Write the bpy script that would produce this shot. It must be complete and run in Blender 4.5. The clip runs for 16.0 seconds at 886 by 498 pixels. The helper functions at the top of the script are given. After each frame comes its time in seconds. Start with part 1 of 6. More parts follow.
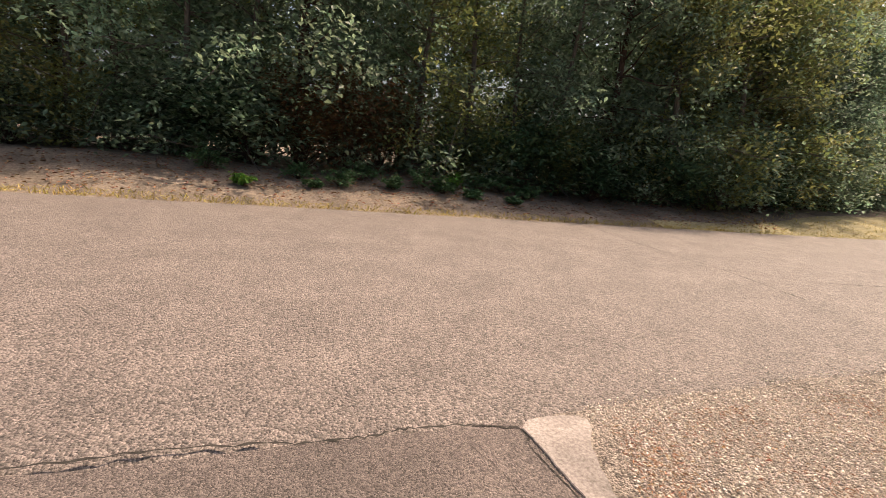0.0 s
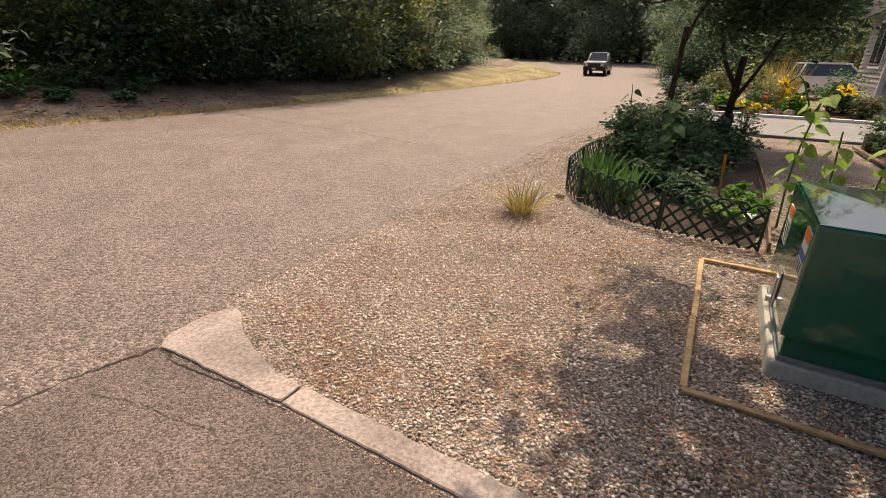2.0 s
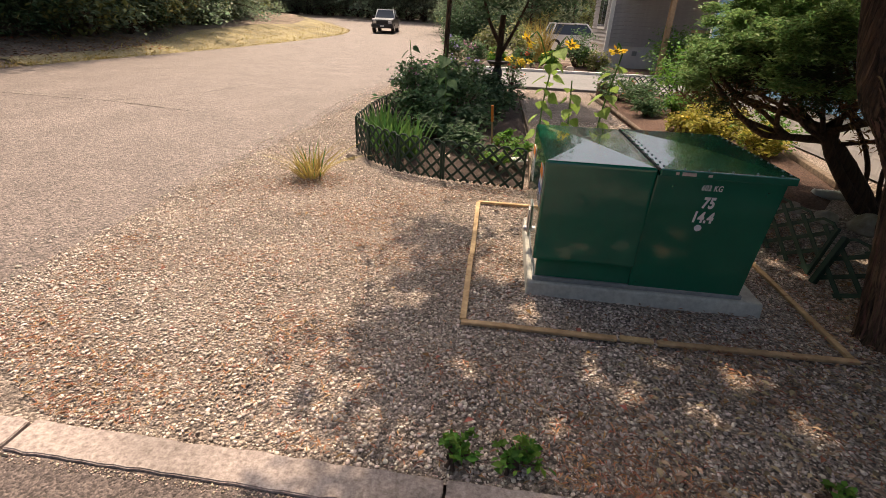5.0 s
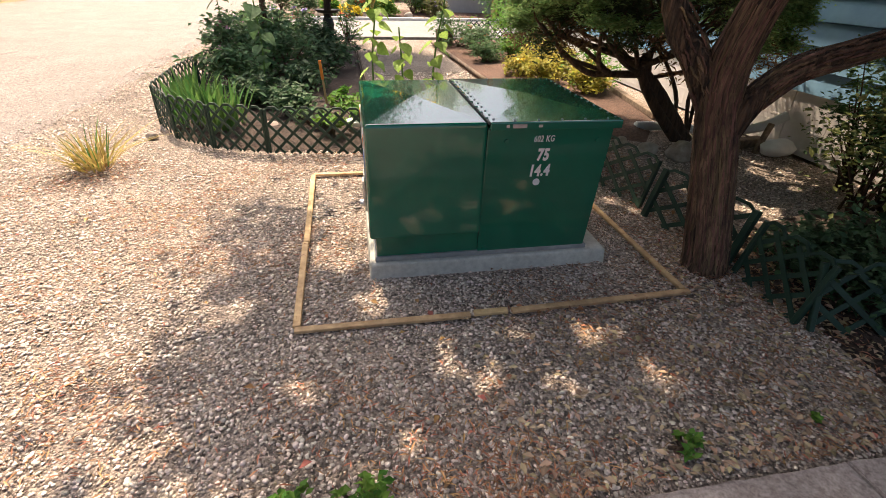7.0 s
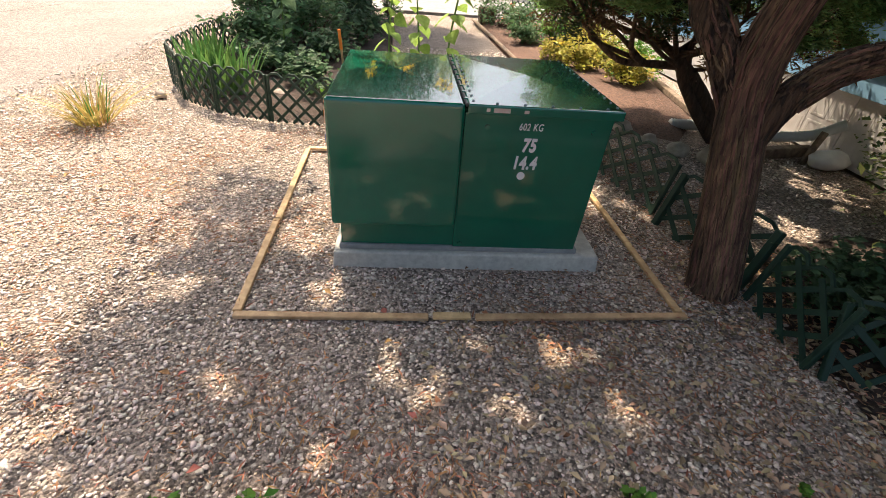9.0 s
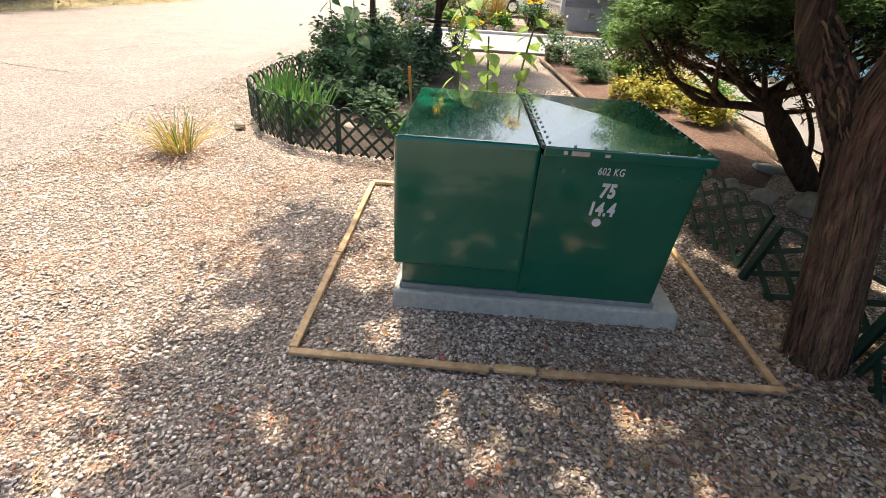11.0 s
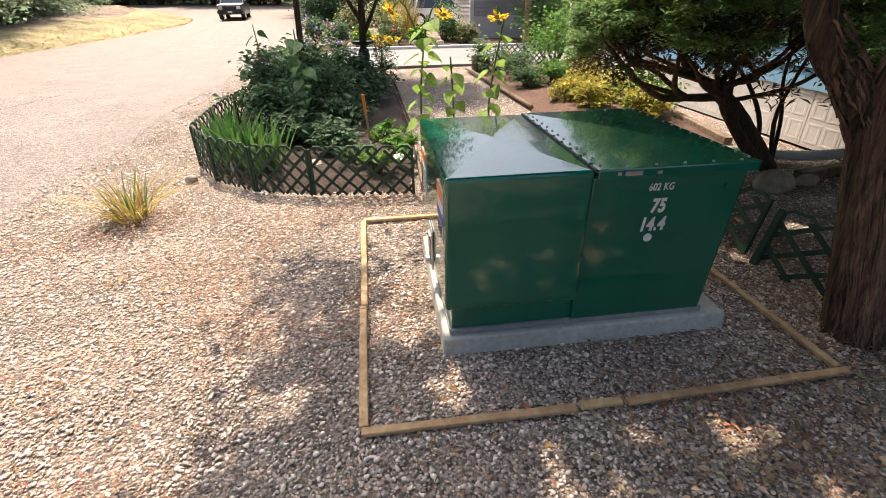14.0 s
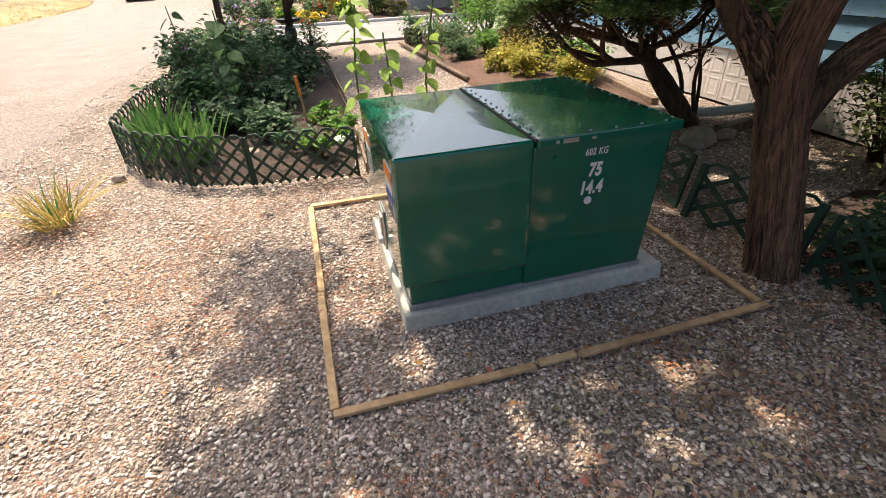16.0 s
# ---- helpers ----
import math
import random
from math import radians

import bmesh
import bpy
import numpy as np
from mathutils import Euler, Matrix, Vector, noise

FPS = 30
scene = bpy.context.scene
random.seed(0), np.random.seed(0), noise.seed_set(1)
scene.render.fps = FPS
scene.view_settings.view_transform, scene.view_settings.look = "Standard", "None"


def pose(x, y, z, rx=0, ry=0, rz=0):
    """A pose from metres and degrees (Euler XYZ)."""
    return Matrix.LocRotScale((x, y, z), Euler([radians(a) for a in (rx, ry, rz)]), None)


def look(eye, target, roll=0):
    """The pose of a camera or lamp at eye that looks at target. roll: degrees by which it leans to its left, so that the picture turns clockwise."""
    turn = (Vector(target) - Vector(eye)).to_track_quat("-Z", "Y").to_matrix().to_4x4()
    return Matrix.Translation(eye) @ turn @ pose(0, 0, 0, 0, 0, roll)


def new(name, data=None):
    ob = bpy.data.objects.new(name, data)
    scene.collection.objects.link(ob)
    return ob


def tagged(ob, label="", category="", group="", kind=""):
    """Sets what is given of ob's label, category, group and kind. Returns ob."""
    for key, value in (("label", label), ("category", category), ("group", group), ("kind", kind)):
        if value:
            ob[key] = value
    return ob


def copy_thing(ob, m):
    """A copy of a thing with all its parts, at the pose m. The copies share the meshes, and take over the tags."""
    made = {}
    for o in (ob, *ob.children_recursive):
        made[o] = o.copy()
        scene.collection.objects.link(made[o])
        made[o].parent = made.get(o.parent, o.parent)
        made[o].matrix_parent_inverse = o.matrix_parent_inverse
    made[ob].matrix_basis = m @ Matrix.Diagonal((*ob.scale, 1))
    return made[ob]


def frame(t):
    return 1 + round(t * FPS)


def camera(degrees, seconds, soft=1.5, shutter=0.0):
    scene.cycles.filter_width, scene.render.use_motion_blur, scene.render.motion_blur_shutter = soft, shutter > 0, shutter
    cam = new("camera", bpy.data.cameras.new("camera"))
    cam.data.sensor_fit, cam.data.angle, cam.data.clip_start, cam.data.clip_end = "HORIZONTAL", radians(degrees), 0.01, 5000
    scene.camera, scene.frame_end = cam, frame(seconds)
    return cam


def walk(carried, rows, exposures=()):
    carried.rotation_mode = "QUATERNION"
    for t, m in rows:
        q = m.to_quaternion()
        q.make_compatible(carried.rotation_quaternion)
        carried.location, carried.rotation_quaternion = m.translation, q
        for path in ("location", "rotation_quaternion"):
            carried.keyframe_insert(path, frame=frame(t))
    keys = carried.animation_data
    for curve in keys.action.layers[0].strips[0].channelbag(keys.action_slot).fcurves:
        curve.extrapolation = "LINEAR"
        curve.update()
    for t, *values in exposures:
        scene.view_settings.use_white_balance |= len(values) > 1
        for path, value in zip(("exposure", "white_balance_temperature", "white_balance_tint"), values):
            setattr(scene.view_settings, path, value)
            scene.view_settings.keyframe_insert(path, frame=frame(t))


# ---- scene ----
cam = camera(87.4, 16.0, soft=0.45)
PATH = [
    (0, (-0.577, -3.005, 1.634), (-2.425, -2.35, 1.238), 5.8),
    (0.5, (-0.56, -2.938, 1.616), (-2.203, -1.915, 1.111), 4.5),
    (1, (-0.545, -2.858, 1.575), (-1.978, -1.62, 0.933), 2.7),
    (1.5, (-0.511, -2.747, 1.544), (-1.665, -1.293, 0.8), 2.9),
    (2, (-0.449, -2.621, 1.522), (-1.382, -1.027, 0.756), 1.3),
    (2.5, (-0.408, -2.574, 1.535), (-1.259, -0.917, 0.807), 2.1),
    (3, (-0.385, -2.616, 1.586), (-1.153, -0.906, 0.889), 3.4),
    (3.5, (-0.381, -2.724, 1.589), (-1.079, -0.985, 0.889), 4.1),
    (4, (-0.358, -2.739, 1.553), (-0.946, -0.989, 0.785), 4.6),
    (4.5, (-0.313, -2.643, 1.527), (-0.748, -0.874, 0.7), 3.6),
    (5, (-0.241, -2.502, 1.495), (-0.441, -0.719, 0.611), 2.6),
    (7.5, (0.075, -2.071, 1.438), (0.421, -0.414, 0.372), 2.0),
    (8, (0.186, -2.043, 1.416), (0.479, -0.396, 0.319), 3.2),
    (10.5, (0.423, -1.8, 1.38), (0.442, -0.094, 0.336), 4.1),
    (11, (0.294, -1.811, 1.378), (0.238, -0.076, 0.384), 3.8),
    (11.5, (0.179, -1.816, 1.398), (0.056, -0.054, 0.459), 3.9),
    (12, (0.092, -1.784, 1.389), (-0.046, -0.003, 0.489), 4.1),
    (12.5, (0.036, -1.655, 1.386), (-0.06, 0.135, 0.498), 3.1),
    (13, (-0.018, -1.564, 1.387), (-0.044, 0.223, 0.489), 1.2),
    (13.5, (-0.116, -1.599, 1.403), (-0.032, 0.175, 0.483), -0.1),
    (14, (-0.197, -1.618, 1.428), (0.022, 0.13, 0.482), -1.0),
    (14.5, (-0.225, -1.628, 1.441), (0.109, 0.085, 0.466), -1.0),
    (15, (-0.217, -1.628, 1.448), (0.16, 0.062, 0.447), -2.1),
    (15.5, (-0.216, -1.645, 1.45), (0.191, 0.028, 0.432), -2.8),
    (16, (-0.215, -1.651, 1.452), (0.2, 0.006, 0.412), -2.9),
]
walk(cam, [(t, look(eye, target, roll)) for t, eye, target, roll in PATH],
     [(0, 0.12, 6500, 11), (1.5, -0.15, 6650, 12), (3.5, -0.08, 6600, 12), (5.0, 0.1, 6550, 12), (6.2, 0.55, 6500, 11), (7.5, 1.0, 6450, 11), (10.5, 1.05, 6100, 6), (12.5, 0.78, 6050, 8), (16, 0.8, 6150, 10)])

# ---- light ----
SUN = Vector((-0.18, 0.56, 1.0)).normalized()          # towards the sun
world = bpy.data.worlds.new("sky")
scene.world = world
world.use_nodes = True
wn = world.node_tree.nodes
wn.clear()
sky = wn.new("ShaderNodeTexSky")
sky.sky_type, sky.sun_disc = "NISHITA", False
sky.sun_elevation = math.asin(SUN.z)
sky.sun_rotation = math.atan2(SUN.x, SUN.y)
sky.dust_density, sky.air_density = 8.0, 1.0
wb = wn.new("ShaderNodeBackground")
wb.inputs["Strength"].default_value = 0.15
wo = wn.new("ShaderNodeOutputWorld")
world.node_tree.links.new(sky.outputs[0], wb.inputs[0])
world.node_tree.links.new(wb.outputs[0], wo.inputs[0])
lamp = bpy.data.lights.new("sun", "SUN")
lamp.energy, lamp.angle, lamp.color = 5.3, radians(0.9), (1.0, 0.81, 0.60)
sun = new("sun", lamp)
sun.rotation_euler = SUN.to_track_quat("Z", "Y").to_euler()


# ---- materials ----
def surf(name, c1, c2, scale=8.0, rough=0.8, bump=0.3, bscale=None, dist=0.01, island=0.0, each=0.0, metal=0.0,
         through_light=0.0, c3=None, cells=0.0, coat=0.0, stain=0.25, spec=0.5, warp=None):
    """A two-scale procedural surface: grain from c1 to c2, broad stains, relief."""
    m = bpy.data.materials.new(name)
    m.use_nodes = True
    nt = m.node_tree
    n, l = nt.nodes, nt.links
    n.clear()
    out = n.new("ShaderNodeOutputMaterial")
    b = n.new("ShaderNodeBsdfPrincipled")
    b.inputs["Roughness"].default_value = rough
    b.inputs["Metallic"].default_value = metal
    b.inputs["Coat Weight"].default_value = coat
    b.inputs["Coat Roughness"].default_value = 0.05
    b.inputs["Coat IOR"].default_value = 1.6 if coat > 0.65 else 1.5
    b.inputs["Specular IOR Level"].default_value = spec
    tc = n.new("ShaderNodeTexCoord")
    src = tc.outputs["Object"]
    if warp:
        mp = n.new("ShaderNodeMapping")
        mp.inputs["Scale"].default_value = warp
        l.new(src, mp.inputs["Vector"])
        src = mp.outputs[0]
    fine = n.new("ShaderNodeTexNoise")
    fine.inputs["Scale"].default_value = scale
    fine.inputs["Detail"].default_value = 8
    fine.inputs["Roughness"].default_value = 0.65
    l.new(src, fine.inputs["Vector"])
    ramp = n.new("ShaderNodeValToRGB")
    e = ramp.color_ramp.elements
    e[0].position, e[0].color = 0.32, (*c1, 1)
    e[1].position, e[1].color = 0.68, (*c2, 1)
    if c3:
        x = e.new(0.78)
        x.color = (*c3, 1)
    l.new(fine.outputs["Fac"], ramp.inputs["Fac"])
    col = ramp.outputs[0]
    height = fine.outputs["Fac"]
    if cells:
        v = n.new("ShaderNodeTexVoronoi")
        v.inputs["Scale"].default_value = cells
        l.new(src, v.inputs["Vector"])
        hs = n.new("ShaderNodeSeparateColor")
        l.new(v.outputs["Color"], hs.inputs[0])
        mr = n.new("ShaderNodeMapRange")
        mr.inputs["To Min"].default_value, mr.inputs["To Max"].default_value = 0.42, 1.55
        l.new(hs.outputs[0], mr.inputs["Value"])
        mx = n.new("ShaderNodeMix")
        mx.data_type, mx.blend_type = "RGBA", "MULTIPLY"
        mx.inputs["Factor"].default_value = 1.0
        l.new(col, mx.inputs[6])
        l.new(mr.outputs[0], mx.inputs[7])
        col = mx.outputs[2]
        ad = n.new("ShaderNodeMath")
        ad.operation = "SUBTRACT"
        l.new(fine.outputs["Fac"], ad.inputs[0])
        l.new(v.outputs["Distance"], ad.inputs[1])
        height = ad.outputs[0]
    if stain:
        broad = n.new("ShaderNodeTexNoise")
        broad.inputs["Scale"].default_value = min(1.3, max(0.25, scale * 0.07))
        broad.inputs["Detail"].default_value = 5
        l.new(src, broad.inputs["Vector"])
        mr = n.new("ShaderNodeMapRange")
        mr.inputs["From Min"].default_value, mr.inputs["From Max"].default_value = 0.3, 0.7
        mr.inputs["To Min"].default_value, mr.inputs["To Max"].default_value = 1 - stain, 1 + stain * 0.7
        l.new(broad.outputs["Fac"], mr.inputs["Value"])
        mx = n.new("ShaderNodeMix")
        mx.data_type, mx.blend_type = "RGBA", "MULTIPLY"
        mx.inputs["Factor"].default_value = 1.0
        l.new(col, mx.inputs[6])
        l.new(mr.outputs[0], mx.inputs[7])
        col = mx.outputs[2]
    for amount, kind in ((island, "i"), (each, "o")):
        if not amount:
            continue
        if kind == "i":
            r = n.new("ShaderNodeNewGeometry").outputs["Random Per Island"]
        else:
            r = n.new("ShaderNodeObjectInfo").outputs["Random"]
        mr = n.new("ShaderNodeMapRange")
        mr.inputs["To Min"].default_value, mr.inputs["To Max"].default_value = 1 - amount, 1 + amount
        l.new(r, mr.inputs["Value"])
        hv = n.new("ShaderNodeHueSaturation")
        l.new(mr.outputs[0], hv.inputs["Value"])
        wn_ = n.new("ShaderNodeTexWhiteNoise")
        wn_.noise_dimensions = "1D"
        l.new(r, wn_.inputs["W"])
        mh = n.new("ShaderNodeMapRange")
        mh.inputs["To Min"].default_value, mh.inputs["To Max"].default_value = 0.5 - amount * 0.07, 0.5 + amount * 0.07
        l.new(wn_.outputs[0], mh.inputs["Value"])
        l.new(mh.outputs[0], hv.inputs["Hue"])
        l.new(col, hv.inputs["Color"])
        col = hv.outputs[0]
    l.new(col, b.inputs["Base Color"])
    if bump:
        bp = n.new("ShaderNodeBump")
        bp.inputs["Strength"].default_value, bp.inputs["Distance"].default_value = bump, dist
        if bscale and not cells:
            bn = n.new("ShaderNodeTexNoise")
            bn.inputs["Scale"].default_value = bscale
            bn.inputs["Detail"].default_value = 6
            l.new(src, bn.inputs["Vector"])
            height = bn.outputs["Fac"]
        l.new(height, bp.inputs["Height"])
        l.new(bp.outputs[0], b.inputs["Normal"])
    shader = b.outputs[0]
    if through_light:
        tr = n.new("ShaderNodeBsdfTranslucent")
        l.new(col, tr.inputs["Color"])
        ms = n.new("ShaderNodeMixShader")
        ms.inputs[0].default_value = through_light
        l.new(shader, ms.inputs[1])
        l.new(tr.outputs[0], ms.inputs[2])
        shader = ms.outputs[0]
    l.new(shader, out.inputs[0])
    return m


def glass(name, tint, rough=0.03):
    m = bpy.data.materials.new(name)
    m.use_nodes = True
    b = m.node_tree.nodes["Principled BSDF"]
    b.inputs["Base Color"].default_value = (*tint, 1)
    b.inputs["Roughness"].default_value = rough
    b.inputs["Specular IOR Level"].default_value = 0.8
    return m


M_ROAD = surf("chip_seal", (0.08, 0.064, 0.056), (0.365, 0.29, 0.25), 100, 0.66, 0.9, None, 0.014, cells=60, stain=0.16)
M_DRIVE = surf("old_asphalt", (0.07, 0.054, 0.05), (0.23, 0.18, 0.155), 140, 0.9, 0.9, None, 0.006, cells=115, c3=(0.55, 0.48, 0.42), stain=0.3)
M_GRAVEL = surf("gravel_bed", (0.155, 0.117, 0.094), (0.54, 0.44, 0.36), 60, 0.95, 1.0, None, 0.02, cells=75, stain=0.3)
M_STONE = surf("gravel_stone", (0.46, 0.385, 0.325), (0.80, 0.69, 0.59), 60, 0.85, 0.5, island=0.40, stain=0)
M_GRIT = surf("gravel_grit", (0.30, 0.205, 0.145), (0.72, 0.575, 0.455), 60, 0.9, 0.3, island=0.5, stain=0)
M_LITTER = surf("dry_litter", (0.13, 0.095, 0.072), (0.37, 0.285, 0.21), 14, 0.95, 1.0, 60, 0.03, stain=0.45)
M_STRAW = surf("dry_grass_ground", (0.20, 0.165, 0.085), (0.46, 0.385, 0.21), 9, 0.95, 1.0, 60, 0.03, stain=0.4)
M_SOIL = surf("garden_soil", (0.02, 0.013, 0.01), (0.085, 0.055, 0.04), 22, 0.95, 1.0, 50, 0.03, stain=0.4)
M_MULCH = surf("bark_mulch", (0.05, 0.027, 0.019), (0.19, 0.105, 0.07), 35, 0.95, 1.0, 60, 0.03, stain=0.35)
M_CONC = surf("concrete", (0.42, 0.405, 0.35), (0.60, 0.585, 0.51), 30, 0.85, 0.25, 120, 0.004, stain=0.22)
M_KERB = surf("kerb_concrete", (0.20, 0.158, 0.138), (0.50, 0.42, 0.375), 60, 0.9, 0.5, 110, 0.006, stain=0.5)
M_SLAB = surf("driveway_concrete", (0.17, 0.165, 0.16), (0.26, 0.25, 0.24), 12, 0.85, 0.2, 80, 0.004, stain=0.15)
M_LATH = surf("pine_lath", (0.40, 0.245, 0.115), (0.66, 0.45, 0.235), 20, 0.7, 0.3, 60, 0.003, warp=(1, 1, 1), stain=0.3, each=0.12)
M_GREEN = surf("green_enamel", (0.001, 0.115, 0.062), (0.002, 0.145, 0.08), 3, 0.16, 0.012, 4, 0.01, coat=0.85, stain=0.12)
# dust breaks up the gloss of the enamel
_n, _l = M_GREEN.node_tree.nodes, M_GREEN.node_tree.links
_b = _n["Principled BSDF"]
_t = _n.new("ShaderNodeTexNoise")
_t.inputs["Scale"].default_value, _t.inputs["Detail"].default_value = 38, 6
_c = _n.new("ShaderNodeTexCoord")
_l.new(_c.outputs["Object"], _t.inputs["Vector"])
_r = _n.new("ShaderNodeMapRange")
_r.inputs["From Min"].default_value, _r.inputs["From Max"].default_value = 0.52, 0.72
_r.inputs["To Min"].default_value, _r.inputs["To Max"].default_value = 0.03, 0.26
_l.new(_t.outputs["Fac"], _r.inputs["Value"])
_l.new(_r.outputs[0], _b.inputs["Coat Roughness"])
M_SEAL = surf("grey_base_seal", (0.22, 0.23, 0.22), (0.34, 0.35, 0.34), 20, 0.7, 0.2)
M_STEEL = surf("bare_steel", (0.5, 0.5, 0.5), (0.7, 0.7, 0.7), 30, 0.35, 0.05, metal=1.0, stain=0.1)
M_WHITE = surf("white_paint_mark", (0.68, 0.70, 0.68), (0.82, 0.83, 0.8), 40, 0.6, 0.05, stain=0.1)
M_ORANGE = surf("orange_plastic", (0.75, 0.20, 0.02), (0.9, 0.30, 0.04), 12, 0.5, 0.05)
M_BLUEINK = surf("blue_print", (0.03, 0.08, 0.35), (0.05, 0.12, 0.45), 12, 0.5, 0.0, stain=0)
M_INK = surf("dark_print", (0.03, 0.03, 0.03), (0.06, 0.06, 0.06), 12, 0.5, 0.0, stain=0)
M_PLAST = surf("dark_green_plastic", (0.006, 0.028, 0.017), (0.012, 0.046, 0.026), 12, 0.6, 0.1, stain=0.2)
M_BARK = surf("red_brown_bark", (0.03, 0.018, 0.011), (0.20, 0.118, 0.07), 45, 0.95, 1.0, None, 0.05, warp=(1.0, 1.0, 0.07), stain=0.35, cells=62)
M_BARKD = surf("dark_bark", (0.03, 0.018, 0.012), (0.12, 0.07, 0.045), 20, 0.95, 1.0, 30, 0.03, warp=(1.5, 1.5, 0.25), stain=0.3)
M_BARKG = surf("grey_bark", (0.06, 0.05, 0.04), (0.20, 0.165, 0.13), 16, 0.95, 1.0, 30, 0.03, warp=(1.5, 1.5, 0.25), stain=0.3)
LEAF = dict(rough=0.62, bump=0, stain=0.3, spec=0.22)
M_LFOREST = surf("forest_leaf", (0.13, 0.20, 0.125), (0.31, 0.39, 0.24), 1.2, rough=0.45, bump=0, stain=0.3, spec=0.5, island=0.5, each=0.25, through_light=0.62)
# Leaf green lightened to stand in for haze over the distant trees.
M_LFAR = surf("hazed_forest_leaf", (0.24, 0.31, 0.20), (0.45, 0.51, 0.34), 1.2, rough=0.5, bump=0, stain=0.3, spec=0.4, island=0.45, each=0.3, through_light=0.6)
M_LYELLOW = surf("yellowing_leaf", (0.16, 0.20, 0.065), (0.35, 0.35, 0.12), 1.2, rough=0.5, bump=0, stain=0.3, spec=0.4, island=0.4, each=0.25, through_light=0.45)
M_LRED = surf("rusty_leaf", (0.09, 0.06, 0.025), (0.20, 0.11, 0.05), 1.2, island=0.4, through_light=0.25, **LEAF)
M_LDARK = surf("dark_leaf", (0.04, 0.085, 0.042), (0.11, 0.185, 0.085), 3, island=0.45, through_light=0.3, **LEAF)
M_LROSE = surf("garden_leaf", (0.06, 0.12, 0.05), (0.155, 0.26, 0.11), 3, island=0.45, through_light=0.33, **LEAF)
M_LBRIGHT = surf("bright_leaf", (0.08, 0.20, 0.025), (0.17, 0.32, 0.05), 3, island=0.35, through_light=0.35, **LEAF)
M_LIRIS = surf("iris_blade", (0.06, 0.16, 0.04), (0.16, 0.30, 0.08), 6, island=0.3, through_light=0.3, **LEAF)
M_LSUN = surf("sunflower_leaf", (0.20, 0.33, 0.06), (0.38, 0.52, 0.13), 5, island=0.2, through_light=0.35, **LEAF)
M_LGOLD = surf("gold_leaf", (0.26, 0.27, 0.04), (0.54, 0.44, 0.08), 3, island=0.35, through_light=0.3, **LEAF)
M_LSTRAW = surf("straw_blade", (0.34, 0.27, 0.06), (0.60, 0.46, 0.17), 6, island=0.35, through_light=0.25, **LEAF)
# Lit and shaded copies of one juniper green: the light is in the colour.
M_NEEDLE = surf("juniper_spray_lit", (0.135, 0.25, 0.075), (0.28, 0.42, 0.15), 4, island=0.45, through_light=0.4, **LEAF)
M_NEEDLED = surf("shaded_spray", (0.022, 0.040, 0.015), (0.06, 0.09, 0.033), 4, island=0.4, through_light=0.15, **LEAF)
M_DEAD = surf("dry_leaf", (0.20, 0.085, 0.042), (0.40, 0.20, 0.10), 6, island=0.5, **LEAF)
M_RUST = surf("rusty_needle", (0.28, 0.12, 0.06), (0.50, 0.27, 0.14), 6, island=0.4, **LEAF)
M_TAN = surf("tan_leaf", (0.24, 0.165, 0.10), (0.46, 0.35, 0.22), 6, island=0.45, **LEAF)
M_PETAL = surf("sunflower_petal", (0.85, 0.58, 0.015), (0.95, 0.74, 0.05), 10, 0.6, 0, island=0.2, through_light=0.3, stain=0.1)
M_SEED = surf("sunflower_seed_disc", (0.12, 0.075, 0.015), (0.34, 0.22, 0.04), 90, 0.9, 0.6, 120, 0.004)
M_PINK = surf("pink_petal", (0.55, 0.22, 0.38), (0.75, 0.42, 0.55), 10, 0.6, 0, island=0.3, stain=0.1)
M_LILAC = surf("lilac_flower", (0.24, 0.18, 0.48), (0.45, 0.36, 0.68), 10, 0.6, 0, island=0.3, stain=0.1)
M_ROCK = surf("field_rock", (0.27, 0.22, 0.17), (0.50, 0.43, 0.35), 12, 0.85, 0.6, 40, 0.01, each=0.2)
M_LOG = surf("weathered_timber", (0.10, 0.07, 0.05), (0.30, 0.22, 0.15), 18, 0.9, 0.6, 30, 0.01, stain=0.3)
M_SIDEG = surf("grey_siding", (0.32, 0.305, 0.305), (0.40, 0.385, 0.385), 4, 0.6, 0.1, 40, 0.003, stain=0.1)
M_SIDEB = surf("blue_siding", (0.14, 0.28, 0.43), (0.19, 0.35, 0.50), 4, 0.6, 0.1, 40, 0.003, stain=0.12)
M_SKIRT = surf("white_skirting", (0.64, 0.60, 0.58), (0.72, 0.685, 0.66), 6, 0.7, 0.1, 40, 0.003, stain=0.08)
M_TRIM = surf("white_trim", (0.70, 0.70, 0.68), (0.82, 0.82, 0.8), 8, 0.6, 0.05, stain=0.1)
M_ROOF = surf("grey_shingle", (0.075, 0.072, 0.074), (0.19, 0.18, 0.18), 30, 0.9, 0.6, 50, 0.01, stain=0.2)
M_CEDAR = surf("cedar_board", (0.28, 0.17, 0.09), (0.46, 0.31, 0.18), 14, 0.8, 0.3, 30, 0.004, stain=0.2)
M_GLASS = glass("dark_window_glass", (0.05, 0.06, 0.07))
M_CARW = surf("white_car_paint", (0.66, 0.67, 0.68), (0.74, 0.75, 0.76), 4, 0.25, 0.0, coat=0.6, stain=0.06)
M_CARD = surf("dark_car_paint", (0.03, 0.032, 0.036), (0.05, 0.052, 0.056), 4, 0.35, 0.0, coat=0.4, stain=0.1)
M_TYRE = surf("tyre_rubber", (0.015, 0.015, 0.015), (0.035, 0.033, 0.03), 20, 0.85, 0.2)
M_BLACK = surf("black_plastic", (0.012, 0.012, 0.013), (0.03, 0.03, 0.03), 12, 0.5, 0.05)
